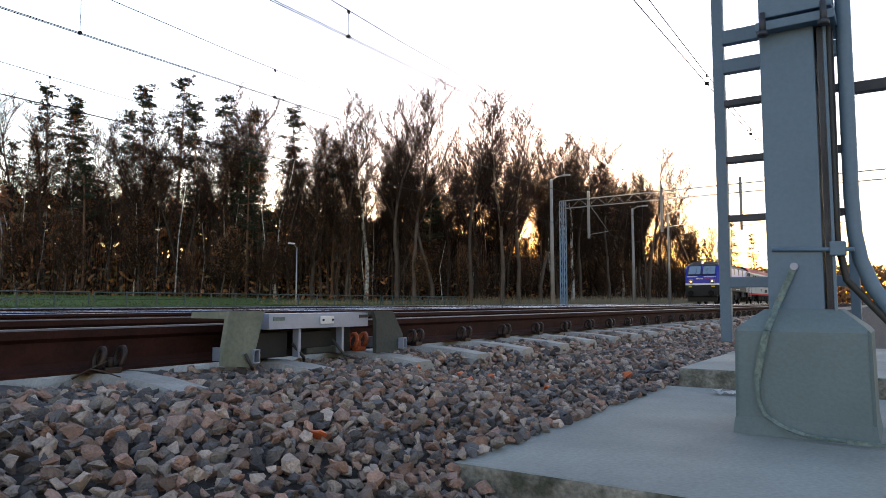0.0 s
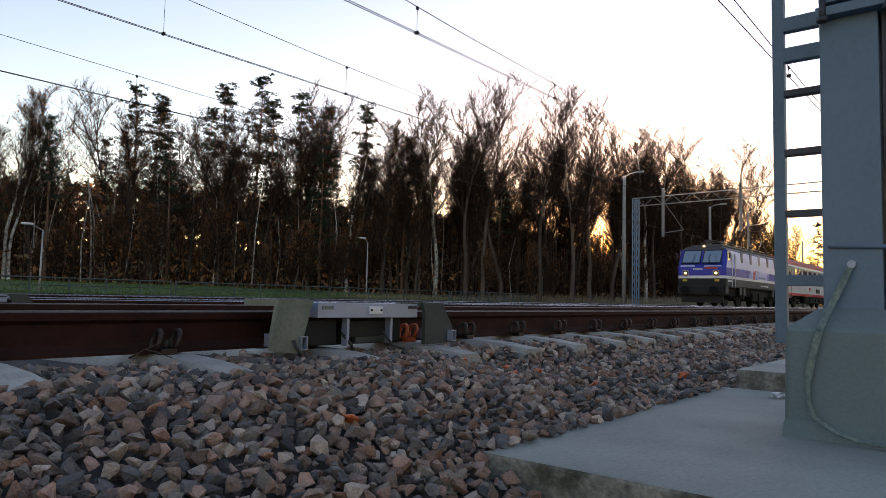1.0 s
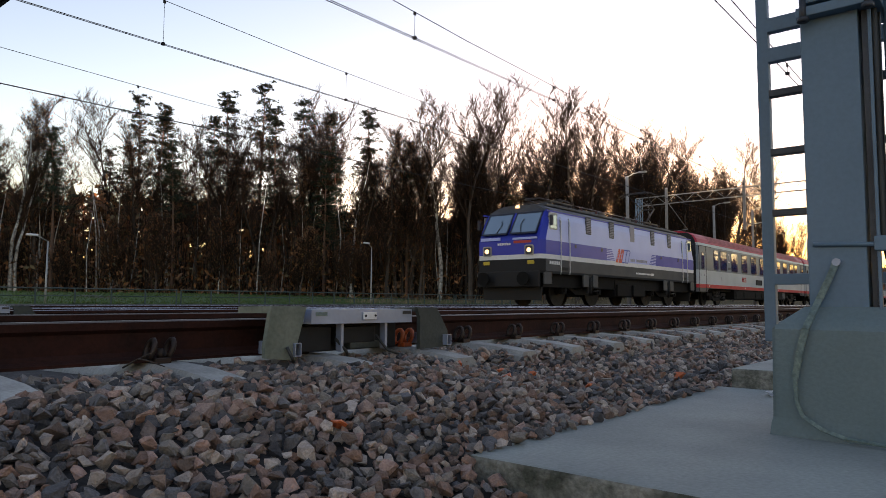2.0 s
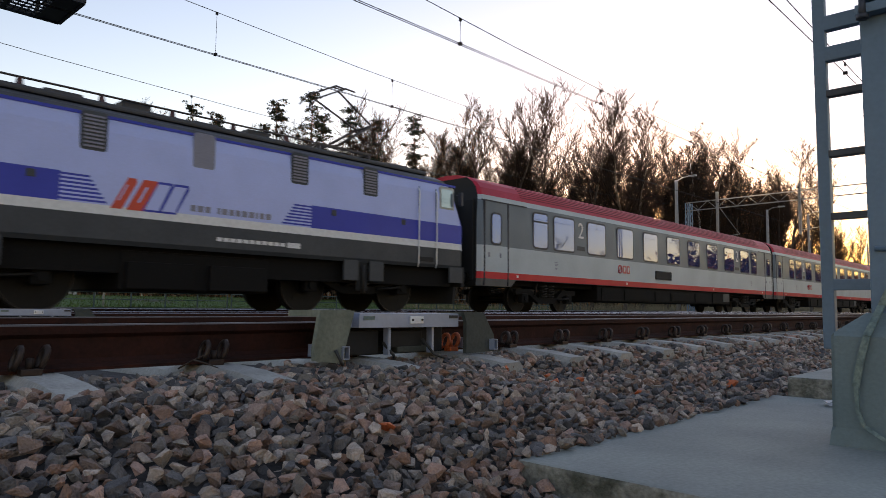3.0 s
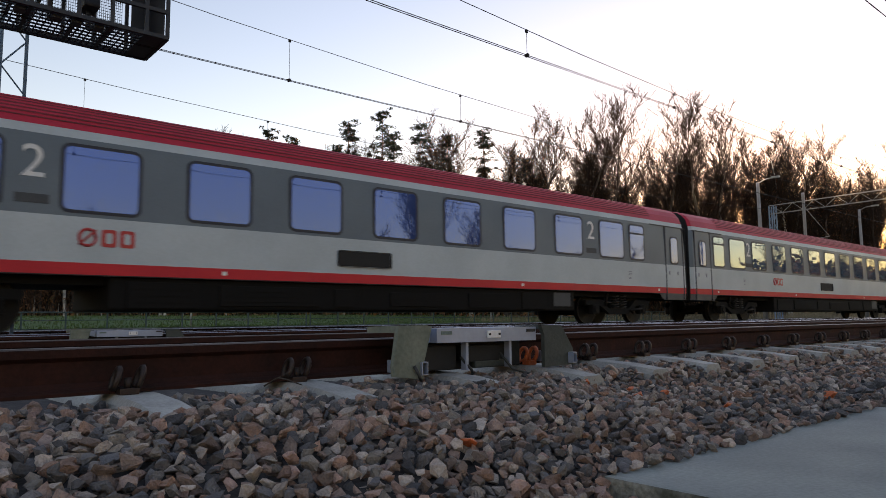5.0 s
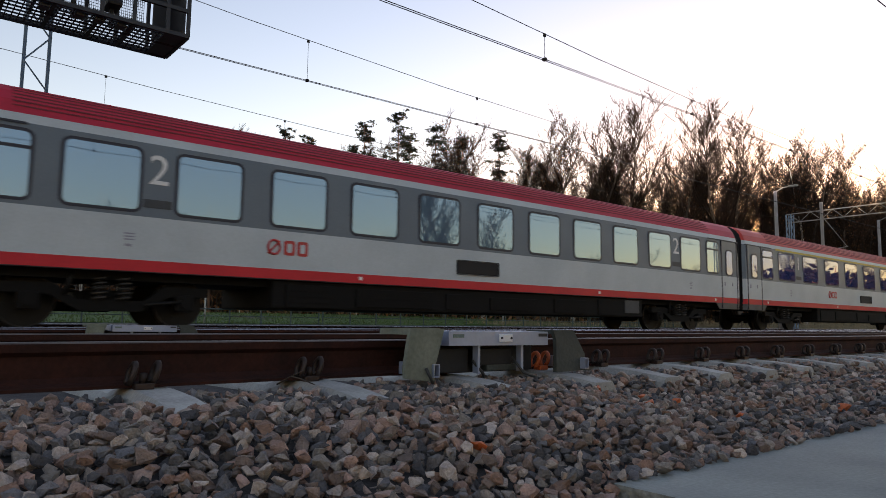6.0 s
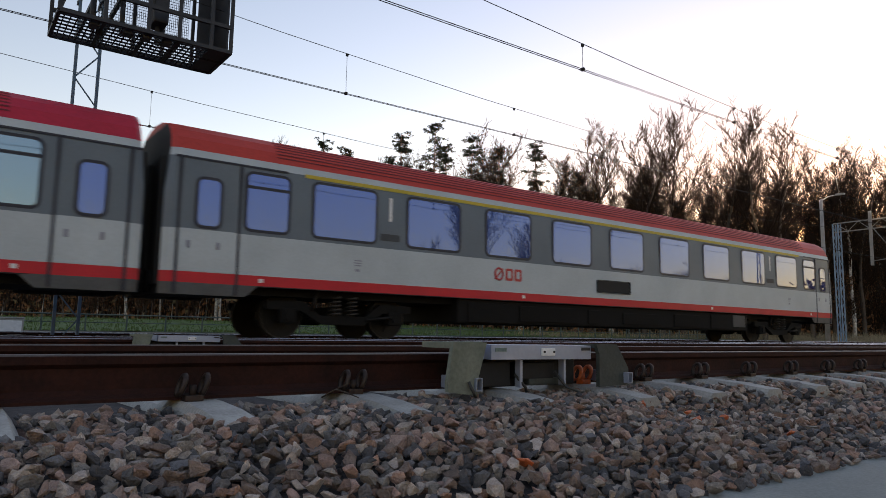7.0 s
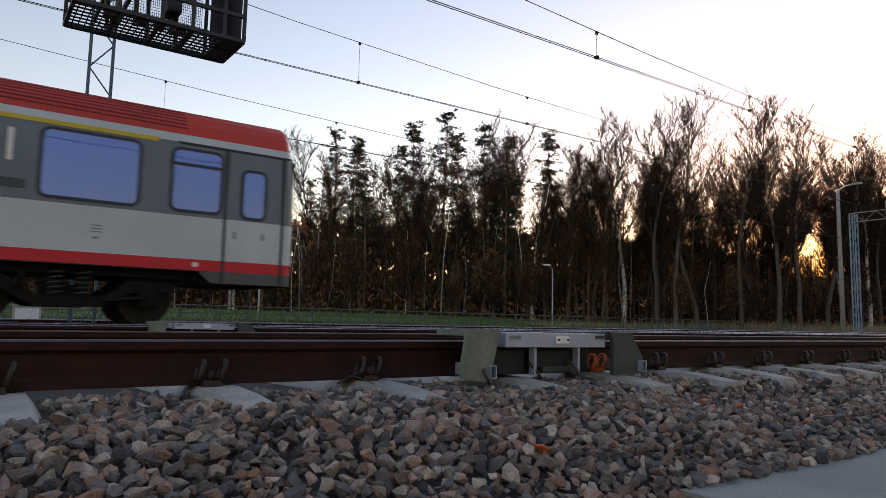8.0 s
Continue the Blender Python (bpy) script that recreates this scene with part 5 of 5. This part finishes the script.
def bare_tree(seed, h, leaves=0, bark=None, leaf=None, low=0.3, spread=0.33, lean=0.03):
    rnd = random.Random(seed)
    TV, TF, CV, CF, LV, LF = [], [], [], [], [], []
    tips = []

    def grow(p, d, L, r, lev):
        segs = (9, 5, 3, 1)[lev]
        for i in range(segs):
            q = p + d * (L / segs)
            ra, rb = r * (1 - 0.85 * i / segs), r * (1 - 0.85 * (i + 1) / segs)
            if lev == 0:
                stick(TV, TF, p, q, ra, rb, 7)
            else:
                stick(CV, CF, p, q, max(ra, 0.016), max(rb, 0.012), 4 if lev == 1 else 3)
            p = q
            f = (i + 1) / segs
            if lev < 3 and (lev > 0 or f > low):
                for _ in range((2, 2, 3)[lev] + (rnd.random() < 0.5)):
                    side = Vector((rnd.gauss(0, 1), rnd.gauss(0, 1), 0.15)).normalized()
                    if lev:
                        side = Vector((rnd.gauss(0, 1), rnd.gauss(0, 1), rnd.gauss(0, 0.6))).normalized()
                    dd = (d * 0.6 + side * (0.68 if lev else 0.66) + Vector((0, 0, 0.45))).normalized()
                    ll = (h * spread * (1.25 - 0.8 * f), L * 0.42, L * 0.5)[lev] * rnd.uniform(0.6, 1.15)
                    grow(p, dd, ll, (rb * 0.55 + 0.015, rb * 0.55, 0.014)[lev], lev + 1)
            d = (d + Vector((rnd.gauss(0, 0.09), rnd.gauss(0, 0.09), 0.04 if lev else 0.1))).normalized()
        if lev >= 2:
            tips.append(p)
    grow(Vector((0, 0, -0.3)), Vector((rnd.gauss(0, lean), rnd.gauss(0, lean), 1)).normalized(), h * 0.93, h * 0.0105 + 0.04, 0)
    for _ in range(leaves):
        p = rnd.choice(tips)
        card(LV, LF, p + Vector((rnd.gauss(0, 0.25), rnd.gauss(0, 0.25), rnd.gauss(0, 0.25))), rnd.uniform(0.05, 0.11), rnd)
    out = [("trunk", raw("trunk", TV, TF, bark or m_bark, True)), ("crown", raw("crown", CV, CF, m_twig))]
    if leaves:
        out.append(("foliage", raw("foliage", LV, LF, leaf or m_leaf)))
    return out


def pine_tree(seed, h, low=0.5):
    rnd = random.Random(seed)
    TV, TF, NV, NF = [], [], [], []
    p, d = Vector((0, 0, -0.3)), Vector((rnd.gauss(0, 0.02), rnd.gauss(0, 0.02), 1)).normalized()
    segs = 12
    for i in range(segs):
        q = p + d * (h / segs)
        r = h * 0.0105 + 0.03
        stick(TV, TF, p, q, r * (1 - 0.9 * i / segs), r * (1 - 0.9 * (i + 1) / segs), 7)
        f = (i + 1) / segs
        if f > low - 0.25 and f <= low:
            for _ in range(2):
                a = rnd.uniform(0, 6.3)
                stick(TV, TF, q, q + Vector((math.cos(a), math.sin(a), -0.1)) * rnd.uniform(0.6, 1.6), 0.03, 0.01, 3)
        if f > low:
            for _ in range(rnd.randint(7, 10)):
                q = p.lerp(p + d * (h / segs), rnd.random())
                a = rnd.uniform(0, 6.3)
                reach = h * 0.195 * (1.03 - f) ** 0.8 * rnd.uniform(0.4, 1.2) + 0.22
                e = q + Vector((math.cos(a), math.sin(a), rnd.uniform(-0.1, 0.42))) * reach
                stick(TV, TF, q, e, 0.045, 0.018, 3)
                for _ in range(rnd.randint(3, 5)):
                    c = q.lerp(e, rnd.uniform(0.4, 1.08)) + Vector((rnd.gauss(0, 0.3), rnd.gauss(0, 0.3), rnd.gauss(0, 0.12)))
                    size = rnd.uniform(0.38, 0.68) * (1.3 - f) + 0.08
                    for _ in range(24):
                        card(NV, NF, c + Vector((rnd.gauss(0, 0.6), rnd.gauss(0, 0.6), rnd.gauss(0, 0.24) + 0.05)) * size, rnd.uniform(0.07, 0.15), rnd, 0.3)
        p = p + d * (h / segs)
        d = (d + Vector((rnd.gauss(0, 0.02), rnd.gauss(0, 0.02), 0.05))).normalized()
    return [("trunk", raw("trunk", TV, TF, m_pinebark, True)), ("crown", raw("crown", NV, NF, m_needle))]


def tree(kind, x, y, turn, size, label, group, name="tree"):
    t = thing(name, Matrix.Translation((x, y, land(x, y))) @ Matrix.Rotation(turn, 4, "Z") @ Matrix.Diagonal((size, size, size, 1)), label, "tree", group)
    for n, me in kind:
        part(n, me, None, t)
    return t


PINES = [pine_tree(s, 20.0, lo) for s, lo in ((11, 0.45), (12, 0.5), (13, 0.4), (14, 0.52), (15, 0.34))]
BARE = [bare_tree(s, 20.0, lv, bk, lf, lo, sp) for s, lv, bk, lf, lo, sp in ((21, 0, None, None, 0.36, 0.38), (22, 900, None, m_leaf, 0.4, 0.34), (23, 0, None, None, 0.33, 0.4), (24, 1600, None, m_leaf, 0.33, 0.3), (25, 500, m_birch, m_leafgold, 0.42, 0.25), (26, 3200, None, m_leaf, 0.22, 0.3))]
SHRUB = [bare_tree(s, 7.0, lv, None, lf, 0.12, 0.4, 0.1) for s, lv, lf in ((31, 1500, m_leaf), (32, 900, m_leafgold), (33, 2200, m_shade))]
rt = random.Random(5)
BARE_TEXT = ("tall bare deciduous tree at the wood's edge", "bare tree with its last brown leaves", "tall bare tree with a broad fan of twigs", "slim tree with thin brown foliage", "white-stemmed birch with sparse golden leaves", "oak still holding its brown autumn leaves")
K = 1.2
for i, (x, y, h) in enumerate(((33.7, 68.7, 21), (33.1, 64.1, 19), (36.3, 65.9, 19), (38.8, 63.8, 19), (42.0, 64.4, 22), (42.8, 60.5, 23), (41.1, 55.3, 19), (43.1, 53.4, 20), (45.7, 53.4, 19), (51.2, 51.6, 20), (174.7, 32.6, 19), (196.2, 31.0, 18))):
    tree(PINES[i % 5], x * K, y * K, rt.uniform(0, 6), h * K / 20.0, "tall pine with a dark ragged crown", "pines", "pine_tree")
for i, (x, y, h, k) in enumerate(((31.4, 69.8, 19, 0), (45.1, 50.3, 20, 1), (49.0, 44.5, 18, 3), (50.7, 42.4, 19, 4), (51.3, 39.1, 19.3, 0), (52.7, 38.1, 20.2, 2), (54.0, 36.9, 18.8, 1), (54.9, 33.2, 17.5, 0), (56.9, 31.0, 18.2, 2), (59.9, 30.7, 18.8, 0), (63.1, 29.9, 18, 3), (66.2, 29.4, 18, 1), (69.7, 29.3, 17, 4), (78.0, 28.2, 18, 5), (85.3, 25.8, 18, 2), (92.9, 25.2, 17, 0), (122.0, 28.2, 17, 3), (43.5, 52.5, 17, 5), (45.0, 53.5, 17, 3), (42.6, 54.5, 18, 1))):
    tree(BARE[k], x * K, y * K, rt.uniform(0, 6), h * K / 20.0, BARE_TEXT[k], "bare trees")


def edge(x):
    """The front of the woods, oblique to the tracks."""
    if x < 52:
        return 84 - 0.55 * (x + 0)
    if x < 80:
        return 55.4 - 0.68 * (x - 52)
    return 36.4


def glow_gap(x, y):
    """1 in the oblique sight-line gap added to let the evening glow through the wood."""
    q = x / max(y, 1.0)
    return smooth(1.76, 1.86, q) * (1 - smooth(2.14, 2.28, q))


for i in range(200):
    x = rt.uniform(-18, 190) if i < 150 else rt.uniform(58, 135)
    back = rt.choice((1, 4, 8, 13, 18, 25, 34)) if i < 150 else rt.uniform(0, 12)
    y = edge(x) + back + rt.uniform(-1, 2)
    if glow_gap(x, y) > 0.5 and i % 3:
        continue
    if x < 72 and rt.random() < 0.42:
        tree(PINES[rt.randrange(5)], x, y, rt.uniform(0, 6), rt.uniform(0.72, 0.95), "pine standing among bare trees", "pines", "pine_tree")
    else:
        k = rt.choice((0, 1, 2, 0, 3, 4, 4, 5)) if x < 70 else rt.choice((0, 0, 2, 1, 4, 3))
        tree(BARE[k], x, y, rt.uniform(0, 6), (rt.uniform(0.55, 0.95) if i < 150 else rt.uniform(0.75, 1.0) + 0.1 * smooth(72, 84, x)), BARE_TEXT[k], "bare trees")
for i in range(54):
    x = rt.uniform(15, 84) if i < 30 else rt.uniform(52, 125)
    k = rt.choice((0, 2, 2, 1, 3, 5))
    tree(BARE[k], x, edge(x) + rt.uniform(0, 9), rt.uniform(0, 6), rt.uniform(0.72, 0.98), BARE_TEXT[k], "bare trees")
for i in range(90):
    x = rt.uniform(-10, 175)
    k = rt.choice((0, 0, 0, 1, 2))
    tree(SHRUB[k], x, edge(x) + rt.uniform(-2.5, 5), rt.uniform(0, 6), rt.uniform(0.45, 1.1), ("brown-leaved shrub at the wood's edge", "golden-leaved shrub at the wood's edge", "dense dark shrub under the trees")[k], "shrubs", "shrub")
# trees behind the viewpoint, which the coach windows mirror
for x, y, k, size in ((45.0, -31.0, 2, 0.85), (49.0, -33.0, 0, 0.85), (57.0, -36.0, 1, 0.75)):
    tree(BARE[k], x, y, x, size, BARE_TEXT[k], "bare trees mirrored in the windows")
for i in range(50):
    x = -70 + 5.2 * i + rt.uniform(-2, 2)
    k = rt.choice((0, 1, 2, 3))
    tree(BARE[k], x, -48 + rt.uniform(-8, 8), rt.uniform(0, 6), rt.uniform(0.35, 0.62), BARE_TEXT[k], "bare trees mirrored in the windows")
# unseen tree row, added to keep the low golden sky off the coach sides
for i in range(36):
    x = 106 + 8.0 * i + rt.uniform(-3, 3)
    k = rt.choice((0, 1, 2, 3))
    tree(BARE[k], x, -20 + rt.uniform(-4, 4), rt.uniform(0, 6), rt.uniform(0.5, 0.7), BARE_TEXT[k], "bare trees mirrored in the windows")
# unseen mass of leaf cards that blocks the same low sky
V, F = [], []
for i in range(22000):
    x = rt.uniform(104, 370) if i < 15000 else rt.uniform(360, 800)
    y = -20 + rt.uniform(-5, 5)
    card(V, F, Vector((x, y, -0.5 + rt.random() ** 1.2 * 9.5)), rt.uniform(0.5, 1.0), rt)
tagged(new("hedge", raw("hedge", V, F, m_shade)), "unseen brown leaf mass added to block low golden sky from the coaches", "hedge", kind="stuff")

# undergrowth: a deep dark mass of stems and leaves below the crowns
def thicket(x, y):
    """How high the wood is closed: lower along the gap made for the evening sky's glow."""
    return 12.4 + 1.2 * noise.noise((x * 0.12, y * 0.1, 7)) - 0.6 * smooth(60, 74, x) - 4.0 * glow_gap(x, y) - 1.0 * smooth(122, 140, x)


V, F = [], []
for i in range(70000):
    x = rt.uniform(-25, 195)
    back = rt.uniform(0, 1) ** 0.8 * 34
    top = 2.5 + (thicket(x, edge(x) + back) - 2.5) * smooth(0, 10, back)
    z = rt.uniform(0, 1) ** 1.25 * top
    p = Vector((x, edge(x) + back, land(x, min(edge(x) + back, 75)) + z))
    card(V, F, p, rt.uniform(0.12, 0.42), rt)
for i in range(36000):
    x = rt.uniform(-40, 230)
    back = rt.uniform(16, 36)
    z = rt.uniform(0, 1) ** 1.1 * (thicket(x, edge(x) + back) - 0.5 + 1.6 * noise.noise((x * 0.15, back * 0.1, 4)))
    card(V, F, Vector((x, edge(x) + back, 0.6 + z)), rt.uniform(0.4, 0.95), rt)
for i in range(14000):
    x = rt.uniform(-60, 260)
    z = rt.random() * (thicket(x, edge(x) + 40) + 1.6 - 1.5 * glow_gap(x, edge(x) + 40))
    card(V, F, Vector((x, edge(x) + rt.uniform(37, 44), 0.6 + z)), rt.uniform(0.9, 1.6), rt)
for i in range(34000):
    x = rt.uniform(-40, 240)
    card(V, F, Vector((x, edge(x) + rt.uniform(28, 46), 0.3 + rt.uniform(0, 5.0 + 3.2 * smooth(72, 92, x)))), rt.uniform(0.7, 1.2), rt)
# far bank of cards across the line, added to block the bright horizon
for i in range(9000):
    card(V, F, Vector((rt.uniform(310, 345), rt.uniform(-45, 75), -0.5 + rt.random() ** 1.15 * 15.0)), rt.uniform(0.8, 1.6), rt)
LV, LF = [], []
for i in range(26000):
    x = rt.uniform(-20, 150)
    back = rt.uniform(-1.0, 7.0)
    lump = noise.noise((x * 0.22, back * 0.2, 3))
    if lump < -0.05:
        continue
    z = rt.uniform(0, 1) ** 1.1 * (5.0 + 9.0 * lump)
    card(LV, LF, Vector((x, edge(x) + back, land(x, min(edge(x) + back, 75)) + z)), rt.uniform(0.06, 0.15), rt)
tagged(new("autumn_foliage", raw("autumn_foliage", LV, LF, m_leaf)), "russet autumn leaves hanging along the wood's edge", "foliage", kind="stuff")
und = new("undergrowth", raw("undergrowth", V, F, m_shade))
tagged(und, "dark brown thicket of leaves and stems under the trees", "undergrowth", kind="stuff")
V, F = [], []
for i in range(7600):
    x = rt.uniform(-25, 195) if i < 5200 else rt.uniform(62, 130)
    y = edge(x) + rt.uniform(0, 30)
    a = Vector((x, y, land(x, min(y, 75))))
    stick(V, F, a, a + Vector((rt.gauss(0, 0.6), rt.gauss(0, 0.6), rt.uniform(3, 11))), rt.uniform(0.02, 0.07), 0.012, 3)
st = new("saplings", raw("saplings", V, F, m_twig))
tagged(st, "thin dark saplings filling the wood", "saplings", kind="stuff")

# pale straight stems along the front of the wood
V, F = [], []
for i in range(80):
    x = rt.uniform(-15, 150)
    y = edge(x) + rt.uniform(-0.5, 9)
    a = Vector((x, y, land(x, min(y, 75)) - 0.2))
    b = a + Vector((rt.gauss(0, 0.35), rt.gauss(0, 0.35), rt.uniform(4, 7)))
    c = b + Vector((rt.gauss(0, 0.35), rt.gauss(0, 0.35), rt.uniform(3, 6)))
    w = rt.uniform(0.045, 0.10)
    stick(V, F, a, b, w, w * 0.75, 6)
    stick(V, F, b, c, w * 0.75, w * 0.25, 6)
tagged(new("pale_stems", raw("pale_stems", V, F, m_birch, True)), "thin pale birch stems before the dark wood", "birch stems", kind="stuff")

# grasses
V, F = [], []
for i in range(16000):
    x, y = rt.uniform(-30, 70), 40.6 + 26 * rt.random() ** 1.3
    a = Vector((x, y, land(x, y)))
    hgt = rt.uniform(0.06, 0.2)
    o = len(V)
    V += [a + Vector((-0.04, 0, 0)), a + Vector((0.04, 0, 0)), a + Vector((rt.gauss(0, 0.05), rt.gauss(0, 0.05), hgt))]
    F.append((o, o + 1, o + 2))
gr = new("grass_blades", raw("grass_blades", V, F, m_blade))
tagged(gr, "short green grass blades on the bank", "grass", kind="stuff")
V, F = [], []
for i in range(26000):
    x = rt.uniform(40, 175)
    y = (edge(x) - 0.5 - 8.0 * rt.random()) if x > 62 else 41 + rt.uniform(0, 8) * rt.random()
    y = max(y, 27.5)
    if x < 62 and rt.random() < 0.75:
        continue
    a = Vector((x, y, land(x, y)))
    hgt = rt.uniform(0.35, 1.05) * (1.0 if x > 62 else 0.7)
    o = len(V)
    V += [a + Vector((-0.022, 0, 0)), a + Vector((0.022, 0, 0)), a + Vector((rt.gauss(0, 0.16), rt.gauss(0, 0.16), hgt))]
    F.append((o, o + 1, o + 2))
dr = new("dry_grass", raw("dry_grass", V, F, m_dry))
tagged(dr, "tall straw-coloured dry grass by the tracks", "dry grass", kind="stuff")

# ---- ballast stones ----
rs = random.Random(9)
SHAPES = []
for k in range(22):
    bm = B()
    sx, sy, sz = rs.uniform(0.8, 1.25), rs.uniform(0.7, 1.0), rs.uniform(0.5, 0.85)
    for _ in range(12):
        v = Vector((rs.gauss(0, 1), rs.gauss(0, 1), rs.gauss(0, 1))).normalized() * rs.uniform(0.86, 1.12)
        bm.verts.new((v.x * sx, v.y * sy, v.z * sz))
    hull = bmesh.ops.convex_hull(bm, input=bm.verts)
    bmesh.ops.delete(bm, geom=[g for g in hull["geom_interior"] if isinstance(g, bmesh.types.BMVert)], context="VERTS")
    bm.verts.index_update()
    SHAPES.append(([v.co.copy() for v in bm.verts], [[v.index for v in f.verts] for f in bm.faces], mesh_of("stone", bm, m_stone_piece)))


def on_sleeper(x, y, pad):
    if y < 2.17:
        return False
    return any(abs(x - s) < 0.088 + pad for s in SLEEPERS)


spots = []
for x0, x1, step in ((-4.0, -1.1, 0.085), (-1.1, 4.2, 0.044), (4.2, 9.0, 0.052), (9.0, 20.0, 0.08)):
    for layer in (0, 1):
        x = x0 + layer * step / 2
        while x < x1:
            y = 0.15 + layer * step / 2
            while y < 2.66:
                px, py = x + rs.uniform(-0.38, 0.38) * step, y + rs.uniform(-0.38, 0.38) * step
                if not (on_sleeper(px, py, 0.012) or (px > 1.69 and py < 1.17 and not (py > 1.13 and layer and px < 3.9))):
                    spots.append((px, py, step * (1 if layer else -1)))
                y += step
            x += step
near, rest = [], []
for px, py, step in spots:
    (near if step > 0 and 0.7 < px < 1.65 and 0.55 < py < 1.2 else rest).append((px, py, step))
rs.shuffle(near)
pieces, rest = near[:300], rest + near[300:]


def seat(px, py, step):
    r = abs(step) * rs.choice((0.42, 0.5, 0.56, 0.62, 0.72)) * rs.uniform(0.9, 1.12)
    z = bed(py, px) + rs.uniform(-0.011, 0.011) + (0.0 if step > 0 else -0.028) + (0.014 * noise.noise((px * 3, py * 3, 2)))
    if px > 1.70 and py < 1.18:
        z = max(z, -0.365 + r * 0.4)
    turn = Euler((rs.gauss(0, 0.45), rs.gauss(0, 0.45), rs.uniform(0, 6.3))).to_matrix()
    return r, z, turn


for px, py, step in pieces:
    r, z, turn = seat(px, py, step)
    ob = new("stone", rs.choice(SHAPES)[2])
    ob.parent = ballast
    ob.matrix_world = Matrix.Translation((px, py, z)) @ turn.to_4x4() @ Matrix.Diagonal((r, r, r, 1))
for px, py, r in ((4.2, 1.48, 0.05), (2.8, 1.77, 0.035), (3.13, 1.85, 0.03), (3.25, 1.59, 0.035), (2.87, 2.13, 0.03), (1.47, 1.50, 0.035), (2.96, 1.95, 0.032)):
    ob = new("painted_stone", rs.choice(SHAPES)[2].copy())
    ob.data.materials.clear()
    ob.data.materials.append(m_orange)
    ob.parent = ballast
    ob.matrix_world = Matrix.Translation((px, py, bed(py, px) + 0.016)) @ Euler((0.3, 0.2, px)).to_matrix().to_4x4() @ Matrix.Diagonal((r, r, r * 0.7, 1))
V, F = [], []
for px, py, step in rest:
    r, z, turn = seat(px, py, step)
    vs, fs, _ = rs.choice(SHAPES)
    o = len(V)
    m3 = turn * r
    at = Vector((px, py, z))
    V += [m3 @ v + at for v in vs]
    F += [[k + o for k in f] for f in fs]
loose = new("loose_stones", raw("loose_stones", V, F, m_stone))
loose.parent = ballast
tagged(loose, "loose crushed stones of many greys and browns", kind="stuff")


# ---- what moves ----
# seconds, and where the buffers of the locomotive stand along the track
RUN = ((0.0, 64.1), (0.5, 53.5), (1.0, 42.6), (2.5, 9.6), (3.0, -1.74), (3.5, -13.2), (4.0, -23.95), (5.5, -58.73), (6.0, -70.40), (6.5, -81.35), (7.0, -92.99), (7.5, -104.9), (8.0, -116.81))


def run_at(t):
    for (t0, x0), (t1, x1) in zip(RUN, RUN[1:]):
        if t <= t1:
            return x0 + (x1 - x0) * (t - t0) / (t1 - t0)
    return RUN[-1][1]


def motions():
    offs = [0.0] + [16.74 + 26.4 * i for i in range(4)]
    for v, off in zip([loco] + coaches, offs):
        walk(v, [(t, on_track(x + off)) for t, x in RUN])
        for w in v.children:
            if "wheelset" in w.name:
                r = w.location.z
                x, z = w.location.x, w.location.z
                gear = 1.0 if r > 0.5 else 0.85
                walk(w, [(k / FPS, pose(x, 0, z, 0, math.degrees(run_at(k / FPS) / r * gear) % 360, 0)) for k in range(8 * FPS + 1)])


motions()
